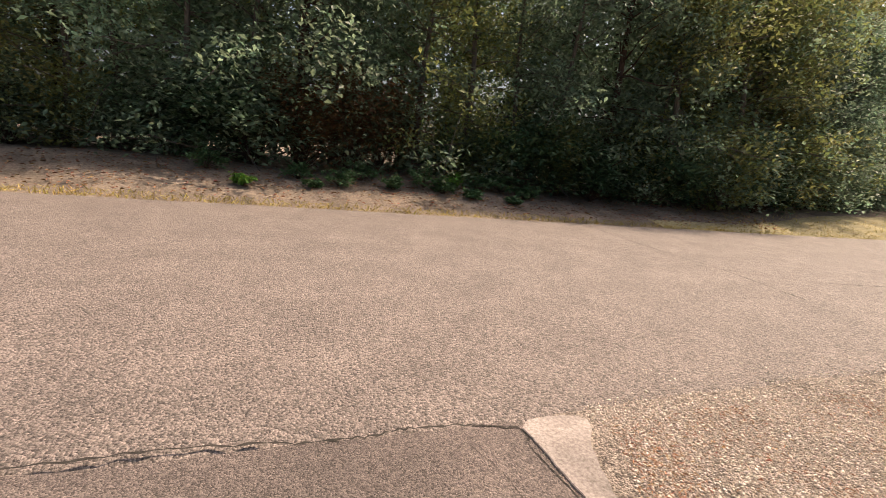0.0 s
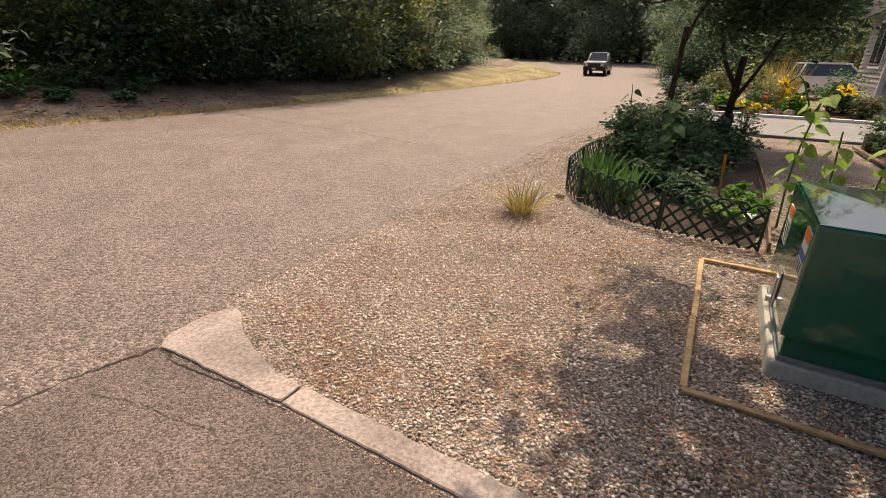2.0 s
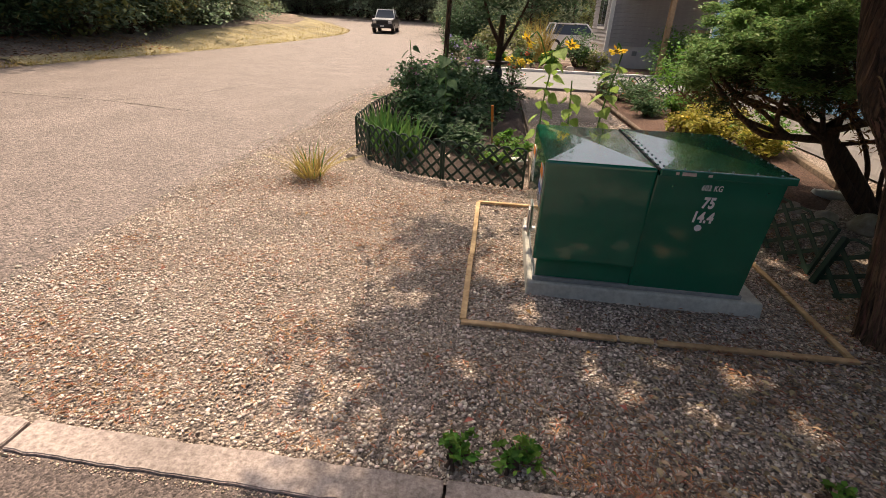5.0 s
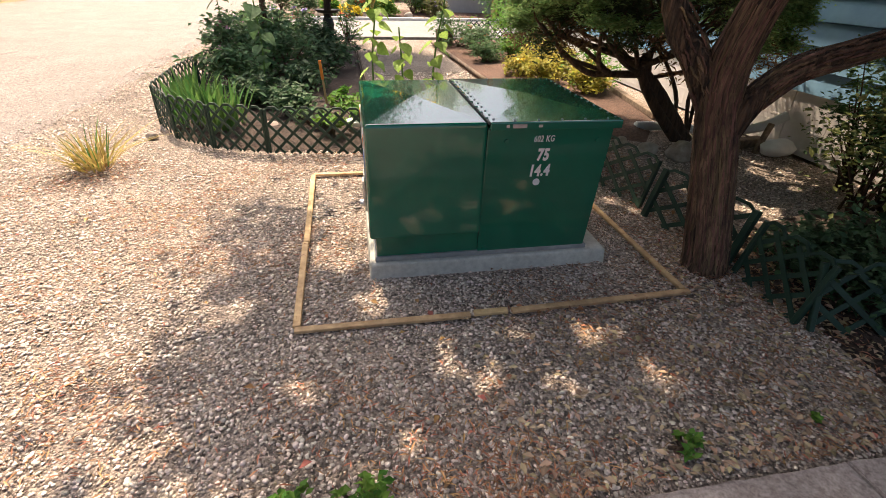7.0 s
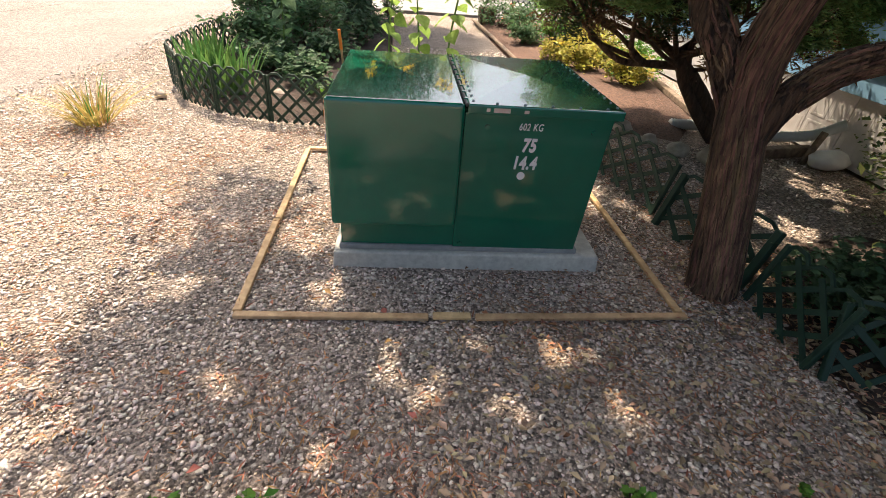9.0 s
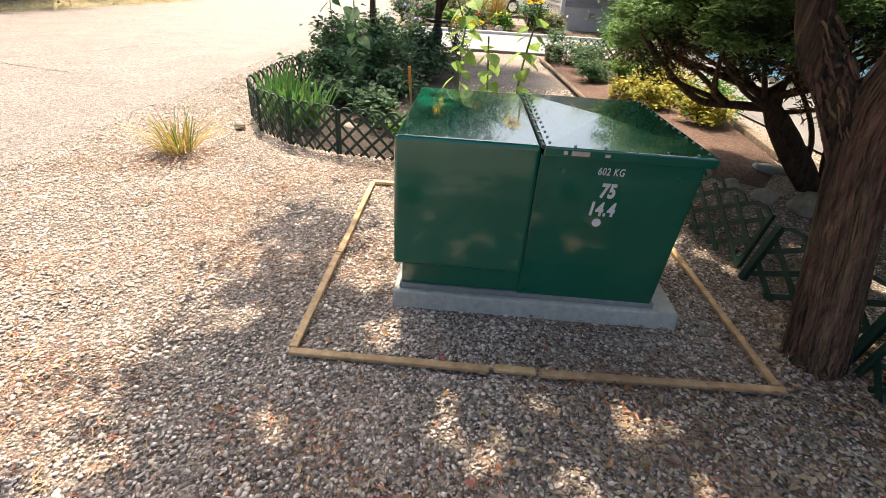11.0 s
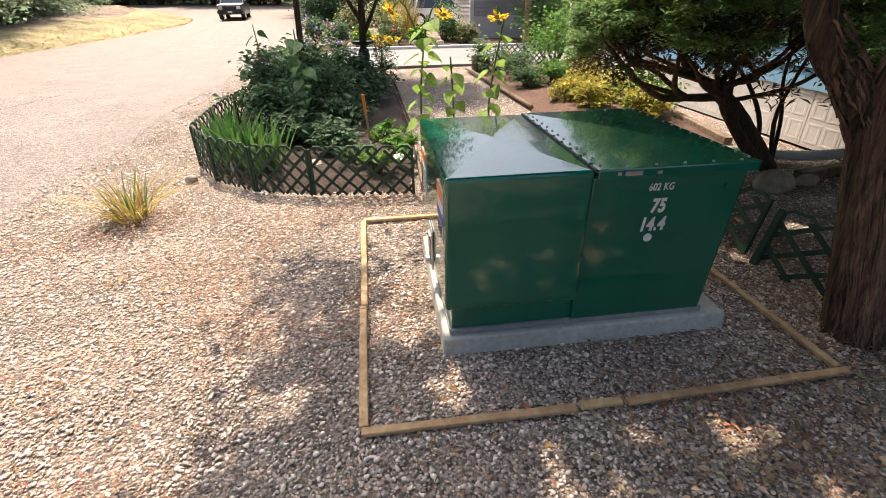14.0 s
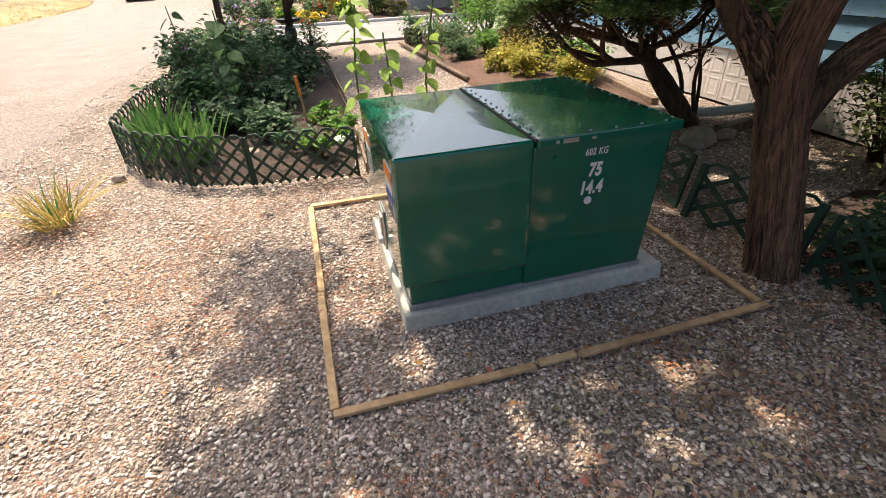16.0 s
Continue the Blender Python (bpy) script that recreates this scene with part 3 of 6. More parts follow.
    tagged(new("leaf_litter", leaves_mesh("leaf_litter", c, 0.030, M_TAN, rng, 0.75, 0.5, 0.35)), "brown leaf litter on the shaded gravel", "leaves", kind="stuff")
    n = 330
    x, y = -2.6 + 5.2 * rng.random(n), -1.3 + 2.2 * rng.random(n)
    keep = ~((x > -0.02) & (x < 1.4) & (y > -0.02) & (y < 1.1)) & (rng.random(n) < 0.25 + 0.25 * (x + 2.6))
    keep &= ~((x < -1.9) & (y < -0.9))
    c = np.stack([x[keep], y[keep], np.full(keep.sum(), 0.022)], 1)
    tagged(new("fallen_leaves", leaves_mesh("fallen_leaves", c, 0.030, M_DEAD, rng, 0.7, 0.6, 0.5)), "dry brown leaves fallen on the gravel", "leaves", kind="stuff")


gravel_stones()


# ---- the transformer and its frame ----
def lath_frame():
    fr = thing("lath_frame", "thin pine lath frame lying on the gravel round the concrete pad", "wooden frame")
    runs = [((-0.36, -0.392), (0.47, -0.394)), ((0.49, -0.384), (0.66, -0.386)), ((0.68, -0.392), (1.68, -0.366)),
            ((-0.352, -0.37), (-0.368, 0.42)), ((-0.362, 0.425), (-0.385, 1.50)), ((1.655, -0.345), (1.63, 1.48)), ((-0.385, 1.52), (1.63, 1.52))]
    for j, (a, b) in enumerate(runs):
        d = Vector((b[0] - a[0], b[1] - a[1], 0))
        bm = box_bm(0, d.length, -0.018, 0.018, 0.0, 0.019, 0.003, 1)
        ob = part("lath", bm, M_LATH, fr)
        ob.matrix_basis = pose(a[0], a[1], 0.008, 0, 0, math.degrees(math.atan2(d.y, d.x)))
    return fr


def concrete_pad():
    bm = box_bm(0.0, 1.38, 0.0, 1.08, -0.03, 0.085, 0.014, 3, (0.008, -0.008, 0.008, -0.008))
    tagged(part("concrete_pad", bm, M_CONC), "smooth grey concrete pad under the green metal cabinet", "concrete pad")


def text_mesh(body, size):
    cu = bpy.data.curves.new("mark", "FONT")
    cu.body, cu.size, cu.extrude, cu.align_x = body, size, 0.0012, "CENTER"
    cu.space_character = 1.1
    cu.shear = 0.10
    cu.offset = 0.0036 if size > 0.07 else 0.0004
    tmp = bpy.data.objects.new("mark", cu)
    scene.collection.objects.link(tmp)
    me = bpy.data.meshes.new_from_object(tmp.evaluated_get(bpy.context.evaluated_depsgraph_get()))
    bpy.data.objects.remove(tmp)
    me.materials.clear()
    me.materials.append(M_WHITE)
    return me


def cross_broken(bm, lift):
    """Stiffens a sheet top with two diagonal folds that meet at a low peak."""
    bm.faces.ensure_lookup_table()
    top = max(bm.faces, key=lambda f: f.calc_center_median().z * 10 + f.calc_area())
    made = bmesh.ops.poke(bm, faces=[top])
    made["verts"][0].co.z += lift
    return bm


def transformer():
    t = thing("transformer", "glossy dark green steel pad-mounted electrical transformer with white painted numbers", "transformer", (0, 0, 0.085))
    part("base_seal", box_bm(0.035, 1.255, 0.035, 0.985, 0.0, 0.028, 0.004, 1), M_SEAL, t, "grey gasket strip")
    part("skirt", box_bm(0.045, 0.635, 0.05, 0.975, 0.026, 0.21, 0.006), M_GREEN, t)
    part("tank", box_bm(0.60, 1.235, 0.036, 0.975, 0.026, 0.725, 0.008, 2, (0, 0.02, -0.034, 0)), M_GREEN, t)
    # hood over the cable compartment: soft pressed corners
    bm = cross_broken(box_bm(0.012, 0.598, -0.012, 1.005, 0.165, 0.762, 0.022, 4), 0.016)
    part("hood", bm, M_GREEN, t)
    # bolted lid over the tank
    part("lid", cross_broken(box_bm(0.606, 1.285, -0.02, 1.012, 0.722, 0.765, 0.007, 2), 0.020), M_GREEN, t)
    part("hinge_strip", box_bm(0.596, 0.608, -0.014, 1.008, 0.752, 0.7665, 0.003, 1), M_INK, t, "dark seam between hood and lid")
    me = None
    for i in range(13):
        y = 0.03 + i * 0.079
        for xx in (0.632, 1.262):
            if me is None:
                b = bmesh.new()
                bmesh.ops.create_cone(b, cap_ends=True, segments=12, radius1=0.0075, radius2=0.0045, depth=0.006)
                me = bpy.data.meshes.new("bolt")
                b.to_mesh(me)
                b.free()
                me.materials.append(M_SEAL)
            part("bolt", me, None, t).location = (xx, y, 0.7675)
    for i in range(5):
        for yy in (0.004, 0.985):
            part("bolt", me, None, t).location = (0.73 + i * 0.12, yy, 0.7675)
    for i in range(9):
        part("hinge_knuckle", box_bm(0.594, 0.612, 0.05 + i * 0.108, 0.066 + i * 0.108, 0.764, 0.7705, 0.002, 1), M_GREEN, t)
    # lifting bosses and small data plates on the near side
    for xx, zz in ((0.70, 0.665), (1.175, 0.66), (0.635, 0.05)):
        b = bmesh.new()
        bmesh.ops.create_cone(b, cap_ends=True, segments=12, radius1=0.014, radius2=0.011, depth=0.016, matrix=pose(0, 0, 0, 90))
        part("boss", b, M_GREEN, t).location = (xx, 0.036 - 0.048 * zz, zz)
    part("data_plate", box_bm(0.715, 0.785, -0.0235, -0.0195, 0.736, 0.754), M_STEEL, t, "small bright metal data plate")
    part("plate", box_bm(0.684, 0.699, -0.0235, -0.0195, 0.738, 0.752), M_STEEL, t)
    part("plate", box_bm(0.845, 0.865, -0.0235, -0.0195, 0.738, 0.750), M_STEEL, t)
    for body, size, xx, zz in (("602 KG", 0.045, 0.892, 0.658), ("75", 0.085, 0.898, 0.561), ("14.4", 0.085, 0.890, 0.476)):
        o = part("painted_mark", text_mesh(body, size), None, t, "white painted numbers")
        o.matrix_basis = pose(xx, 0.0345 - 0.0478 * zz, zz, 90 + 2.74, 0, 0)
        o.scale = (0.70, 1, 1)
    b = bmesh.new()
    bmesh.ops.create_cone(b, cap_ends=True, segments=20, radius1=0.019, radius2=0.019, depth=0.002, matrix=pose(0, 0, 0, 90))
    part("painted_dot", b, M_WHITE, t, "white painted dot").location = (0.884, 0.0137, 0.440)
    # street side: warning labels, door seam, padlock bracket
    def plate(name, y0, y1, z0, z1, mat_, label, d=0.0):
        return part(name, box_bm(0.0088 - d, 0.0115 - d, y0, y1, z0, z1), mat_, t, label)
    lab = plate("warning_label", 0.02, 0.18, 0.48, 0.70, M_WHITE, "white and orange warning label")
    for nm, z0, z1, mm in (("orange_band", 0.645, 0.70, M_ORANGE), ("blue_panel", 0.555, 0.595, M_BLUEINK)):
        o = part(nm, box_bm(0.0068, 0.0085, 0.02, 0.18, z0, z1), mm, lab)
    for i in range(4):
        part("print_bar", box_bm(0.0068, 0.0085, 0.035, 0.165, 0.49 + i * 0.015, 0.496 + i * 0.015), M_INK, lab)
    lab = plate("warning_label", 0.70, 0.88, 0.42, 0.64, M_WHITE, "white and orange warning label")
    part("orange_band", box_bm(0.0068, 0.0085, 0.70, 0.88, 0.585, 0.64), M_ORANGE, lab)
    for i in range(5):
        part("print_bar", box_bm(0.0068, 0.0085, 0.715, 0.865, 0.435 + i * 0.025, 0.447 + i * 0.025), M_INK, lab)
    br = part("lock_bracket", box_bm(-0.006, 0.014, 0.46, 0.53, 0.13, 0.30, 0.006), M_STEEL, t, "grey steel padlock bracket")
    bm = bmesh.new()
    bmesh.ops.create_cone(bm, cap_ends=True, segments=14, radius1=0.022, radius2=0.022, depth=0.022, matrix=pose(0, 0, 0, 0, 90, 0))
    part("padlock", bm, M_STEEL, br, "small metal padlock").location = (-0.014, 0.495, 0.145)
    part("lock_plate", box_bm(0.002, 0.0118, 0.42, 0.56, 0.12, 0.34, 0.003, 1), M_STEEL, t)
    return t


lath_frame()
concrete_pad()
transformer()


# ---- lattice edging ----
def lattice_bm(length, height, pitch=0.145, bar=0.024, thick=0.006):
    """Crossed diagonal bars with a saw-tooth top, and a thin bottom run."""
    bm = bmesh.new()
    for side in (1, -1):
        k = -height
        while k < length + height:
            # the line x = k + side-run * z, clipped to the panel
            pts = []
            for z in (0.0, height):
                pts.append((k + (z if side > 0 else height - z), z))
            (xa, za), (xb, zb) = pts
            lo, hi = 0.0, 1.0
            dx, dz = xb - xa, zb - za
            for lim, sgn in ((0.0, 1), (length, -1)):
                f = (lim - xa) / dx if abs(dx) > 1e-6 else 0
                if sgn * dx > 0:
                    lo = max(lo, f)
                else:
                    hi = min(hi, f)
            if hi - lo > 0.12:
                p0 = Vector((xa + dx * lo, 0, za + dz * lo))
                p1 = Vector((xa + dx * hi, 0, za + dz * hi))
                d = (p1 - p0).normalized()
                s = Vector((-d.z, 0, d.x)) * bar / 2
                y0, y1 = (0.0, thick) if side > 0 else (-thick, 0.0)
                v = [bm.verts.new((q.x, y, q.z)) for y in (y0, y1) for q in (p0 - s, p1 - s, p1 + s, p0 + s)]
                for f in ((0, 1, 2, 3), (7, 6, 5, 4), (0, 4, 5, 1), (1, 5, 6, 2), (2, 6, 7, 3), (3, 7, 4, 0)):
                    bm.faces.new([v[i] for i in f])
            k += pitch
    # arched caps that tie the bar ends along the top
    k = 0.0
    while k + pitch <= length + 0.001:
        c = [(k, height - 0.012), (k + pitch * 0.3, height + 0.024), (k + pitch * 0.7, height + 0.024), (k + pitch, height - 0.012)]
        for (ax, az), (bx, bz) in zip(c, c[1:]):
            v = [bm.verts.new(p) for y in (-thick, thick) for p in ((ax, y, az), (bx, y, bz), (bx, y, bz + 0.018), (ax, y, az + 0.018))]
            for f in ((0, 1, 2, 3), (7, 6, 5, 4), (0, 4, 5, 1), (1, 5, 6, 2), (2, 6, 7, 3), (3, 7, 4, 0)):
                bm.faces.new([v[i] for i in f])
        k += pitch
    return bm


def lattice_fence(points, label, height=0.3, lean=0.0, cell=0.142, wide=0.011, stretch=1.0, group="lattice edging"):
    made = []
    for j, (a, b) in enumerate(zip(points, points[1:])):
        d = Vector((b[0] - a[0], b[1] - a[1], 0))
        f = thing("lattice_panel", label, "garden fence", group=group)
        f.matrix_world = pose(a[0], a[1], 0.012, lean, 0, math.degrees(math.atan2(d.y, d.x)))
        n = max(1, round(d.length / cell))
        mesh = lattice_bm((d.length - 0.012) / stretch, height, (d.length - 0.012) / n / stretch)
        bmesh.ops.scale(mesh, vec=(stretch, 1, 1), verts=mesh.verts[:])
        part("lattice", mesh, M_PLAST, f)
        for x in (0.008, d.length - 0.008 - 0.012):
            part("post", box_bm(x - wide, x + wide, -wide, wide, 0.0, height + 0.02, 0.004, 1), M_PLAST, f)
        made.append(f)
    return made


lattice_fence([(-1.98, 5.7), (-2.06, 4.85), (-2.08, 4.0), (-2.02, 3.12), (-1.72, 2.62), (-1.30, 2.28), (-0.80, 2.11), (0.04, 2.0)],
              "dark green plastic lattice edging round a garden bed", 0.37)
lattice_fence([(1.83, 1.45), (1.97, 0.62)], "dark green plastic lattice edging leaning back beside the pad", 0.34, -13, 0.205, 0.014, 1.55)
lattice_fence([(1.93, 0.52), (2.08, -0.16)], "dark green plastic lattice edging leaning behind the tree trunk", 0.33, -17, 0.205, 0.02, 1.55)
lattice_fence([(2.06, -0.22), (2.03, -0.70)], "dark green plastic lattice edging in deep shade", 0.32, -14, 0.16, 0.014, 1.2)
lattice_fence([(2.06, -0.74), (2.75, -0.95)], "dark green plastic lattice edging in deep shade", 0.32, -20, 0.17, 0.014, 1.2)


# ---- plants: makers ----
def shrub(name, label, category, at, radii, n_clumps, per, leaf, material, seed, flowers=None, hollow=0.35, group="", stem_mat=None, zc=None, up=0.45, toward=None, aspect=0.55):
    rng = np.random.default_rng(seed)
    s = thing(name, label, category, at, 0, group)
    zc = radii[2] * 0.85 if zc is None else zc
    cl = crown_clumps(rng, n_clumps, (0, 0, zc), radii, hollow, -0.75)
    cl = cl[cl[:, 2] > 0.03]
    runs = [([(rng.normal(0, 0.03), rng.normal(0, 0.03), 0), tuple(c * [0.45, 0.45, 0.5]), tuple(c)], 0.008 + 0.006 * radii[2], 0.003, 4) for c in cl[:: max(1, len(cl) // 14)]]
    part("stem", tubes_mesh("stem", runs, stem_mat or M_BARKD, 5, 0.1, seed), None, s)
    pts = clump_points(rng, cl, per, min(radii) * 0.24)
    pts = pts[pts[:, 2] > 0.02]
    part("foliage", leaves_mesh("foliage", pts, leaf, material, rng, up, aspect, toward=toward), None, s)
    if flowers:
        fm, n, size = flowers
        top = cl[cl[:, 2] > zc * 0.8]
        fp = clump_points(rng, top[rng.integers(0, len(top), n)], 7, size * 0.55) + [0, 0, radii[2] * 0.14]
        part("blossom", leaves_mesh("blossom", fp, size, fm, rng, 0.4, 0.8), None, s)
    return s


def limb(rng, start, way, length, bend=0.25, n=4):
    p, d = Vector(start), Vector(way).normalized()
    pts = [tuple(p)]
    for i in range(n):
        d = (d + Vector(rng.normal(0, bend, 3))).normalized()
        p = p + d * (length / n)
        pts.append(tuple(p))
    return pts


def forest_tree(seed, height, radius, low, leaves, leaf, material, bark, trunk_r=0.13, lean=0.0, n_limbs=34):
    """A wood-edge tree: tapered trunk, limbs, and a crown of leaf clumps with gaps."""
    rng = np.random.default_rng(seed)
    t = thing("forest_tree", "tall leafy tree at the edge of dense roadside woods", "tree", group="roadside woods")
    top = (lean * height, rng.normal(0, 0.3), height * 0.92)
    trunk_pts = [(0, 0, -0.15), (lean * height * 0.25 + rng.normal(0, 0.08), rng.normal(0, 0.08), height * 0.3), (lean * height * 0.6, rng.normal(0, 0.15), height * 0.6), top]
    runs = [(trunk_pts, trunk_r, trunk_r * 0.2, 10)]
    path = curve_pts(trunk_pts, 20)
    cl = []
    for i in range(n_limbs):
        u = low + (1 - low) * rng.random()
        base = path[int(u * 20)]
        a = rng.random() * 6.283
        reach = radius * (0.55 + 0.6 * rng.random()) * (1.0 - 0.55 * max(0, u - 0.55) / 0.45)
        pts = limb(rng, base, (math.cos(a), math.sin(a), 0.25 + 0.3 * rng.normal()), reach, 0.22)
        runs.append((pts, trunk_r * 0.28 * (1.1 - u * 0.7), 0.008, 5))
        for q in pts[1:]:
            for _ in range(2):
                cl.append(np.array(q) + rng.normal(0, 0.28, 3))
    part("trunk", tubes_mesh("trunk", runs, bark, 7, 0.08, seed), None, t)
    cl = np.array(cl)
    pts = clump_points(rng, cl, max(4, leaves // len(cl)), 0.27, 0.75)
    pts = pts[pts[:, 2] > 0.05]
    part("crown", leaves_mesh("crown", pts, leaf, material, rng, 0.35, 0.5, toward=(0, 0, -0.5)), None, t)
    return t


def bush_proto(seed, radii, leaves, leaf, material, label, name="roadside_bush"):
    rng = np.random.default_rng(seed)
    n = 60
    return shrub(name, label, "bush", (0, 0, 0), radii, n, leaves // n, leaf, material, seed, None, 0.3, "roadside undergrowth")


# ---- the woods across the road ----
def woods():
    rng = np.random.default_rng(5)
    specs = [(31, 9.5, 2.5, 0.03, 8500, 0.15, M_LFOREST, M_BARKD, 0.15, 0.03), (32, 10.5, 2.7, 0.03, 8500, 0.155, M_LFOREST, M_BARKD, 0.17, 0.06),
             (33, 8.0, 2.5, 0.02, 8500, 0.14, M_LFOREST, M_BARKG, 0.11, 0.05), (34, 8.5, 2.5, 0.05, 8000, 0.14, M_LYELLOW, M_BARKG, 0.12, 0.04),
             (35, 12.5, 2.8, 0.14, 8500, 0.16, M_LFOREST, M_BARKD, 0.2, 0.08)]
    far = [forest_tree(51, 11.0, 3.0, 0.04, 3400, 0.27, M_LFOREST, M_BARKD, 0.17, 0.03), forest_tree(52, 12.5, 3.2, 0.05, 3400, 0.28, M_LFOREST, M_BARKG, 0.16, 0.05), forest_tree(53, 10.0, 3.0, 0.04, 3200, 0.26, M_LYELLOW, M_BARKG, 0.15, 0.02)]
    # Far trees in the haze-lightened leaf colour.
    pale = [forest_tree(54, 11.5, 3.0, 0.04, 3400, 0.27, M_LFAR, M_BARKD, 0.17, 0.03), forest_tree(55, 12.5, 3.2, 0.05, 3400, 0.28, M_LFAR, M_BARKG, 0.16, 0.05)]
    protos = [forest_tree(*s) for s in specs]
    bushes = [bush_proto(41, (1.4, 1.4, 1.5), 4600, 0.125, M_LFOREST, "dense dark green bush under the trees"),
              bush_proto(42, (1.2, 1.3, 1.2), 4000, 0.12, M_LDARK, "dense dark green bush under the trees"),
              bush_proto(43, (1.3, 1.2, 1.4), 3600, 0.10, M_LRED, "rusty brown-leaved bush at the wood's edge"),
              bush_proto(44, (1.2, 1.1, 1.3), 3600, 0.10, M_LYELLOW, "yellow-green bush at the wood's edge")]
    used = set()

    def put(src, x, y, s, rz):
        m = pose(x, y, rise(x, y) - 0.05, 0, 0, rz)
        if src.name not in used:
            used.add(src.name)
            src.matrix_basis = m
            src.scale = (s, s, s)
        else:
            c = copy_thing(src, m)
            c.scale = (s, s, s)
    def line(y):
        """Where the wood's edge stands back from the road."""
        if y < -4:
            return -17.0 - 0.1 * (-4 - y)
        if y < 3:
            return -17.0
        if y < 8:
            return -17.0 + (y - 3) * 0.36
        if y < 16:
            return -15.2
        return -15.2 - 0.12 * (y - 16) - 0.045 * (y - 16) ** 1.5
    y = -26.0
    while y < 64:
        x = line(y)
        k = rng.choice([0, 1, 2, 2, 0, 4]) if rng.random() > 0.16 else 3
        put(protos[k], x - 0.7 - rng.random() * 1.0, y, 1.0 + 0.35 * rng.random(), rng.random() * 360)
        y += 1.45 + 0.7 * rng.random()
    y = -28.0
    while y < 70:
        x = line(y) - 4.6 - 2.4 * rng.random()
        put(far[rng.choice([0, 1, 0, 2])], x, y, 1.0 + 0.35 * rng.random(), rng.random() * 360)
        y += 2.0 + 1.2 * rng.random()
    y = -34.0
    while y < 74:
        x = line(y) - 9.0 - 4 * rng.random()
        put(far[rng.choice([0, 1])], x, y, 1.25 + 0.4 * rng.random(), rng.random() * 360)
        y += 2.6 + 1.4 * rng.random()
    y = -14.0
    while y < 36:
        x = line(y) - 0.3 - 0.8 * rng.random()
        near_gap = 1.5 < y < 5.5 or y < -7
        k = 2 if -2.5 < y < 0.5 else rng.choice([0, 1, 0, 1, 3])
        s = (0.55 if near_gap else 1.15) + 0.4 * rng.random()
        put(bushes[k], x - (0.8 if near_gap else 0), y, s, rng.random() * 360)
        y += 1.1 + 0.6 * rng.random()
    # Yellow-leaved trees favoured here, their paler colour imitating lit boughs.
    for x, yy, s in ((-15.4, 14.5, 1.25), (-16.2, 17.2, 1.35), (-17.0, 20.0, 1.4), (-18.0, 23.0, 1.5), (-15.8, 11.5, 1.25), (-18.8, 26.5, 1.6), (-19.5, 30, 1.6), (-20.5, 33.5, 1.7), (-21.5, 37, 1.7), (-23, 41, 1.7), (-25, 45, 1.8)):
        put(protos[rng.choice([1, 3, 0, 3])], x - max(0.0, yy - 13) * 0.17, yy, s, rng.random() * 360)
    # far wood that closes the bend and the right-hand side
    for i in range(46):
        x = -46 + i * 1.35 + rng.normal(0, 0.8)
        yy = 66 + 6 * rng.random() + (0 if x > -20 else 6) - 0.012 * max(0, x + 4) ** 2
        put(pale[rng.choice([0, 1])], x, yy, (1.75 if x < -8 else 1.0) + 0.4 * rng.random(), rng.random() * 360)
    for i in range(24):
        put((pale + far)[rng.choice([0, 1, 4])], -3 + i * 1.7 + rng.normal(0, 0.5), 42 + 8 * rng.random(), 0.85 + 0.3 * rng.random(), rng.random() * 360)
    for x, yy, s in ((-2.2, 33.0, 0.62), (-3.2, 34.5, 0.7), (-1.2, 36, 0.7), (0.8, 33.5, 0.62), (-4.2, 39.5, 0.8), (-5.0, 41.5, 0.85)):
        put(protos[1], x, yy, s, rng.random() * 360)
    put(protos[4], -6.0, 45.5, 0.95, 40)
    # Bush row added to fill dark gaps at the bend with haze-pale green.
    hedge = bush_proto(45, (1.3, 1.3, 1.5), 3000, 0.15, M_LFAR, "green bush, paled to look hazy, where the road bends into the woods")
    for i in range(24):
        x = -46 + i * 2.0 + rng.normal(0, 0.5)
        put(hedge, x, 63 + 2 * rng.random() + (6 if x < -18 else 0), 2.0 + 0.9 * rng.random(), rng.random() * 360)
    for i in range(14):
        put(far[rng.choice([0, 2])], 1.0 + i * 1.3, 30.5 + 3 * rng.random(), 0.5 + 0.14 * rng.random(), rng.random() * 360)
    for x, yy, s in ((-3.3, 30.5, 1.15), (-2.2, 30.0, 1.25), (-3.6, 32.6, 1.2), (-1.0, 30.5, 1.1)):
        put(bushes[1], x, yy, s, rng.random() * 360)


woods()


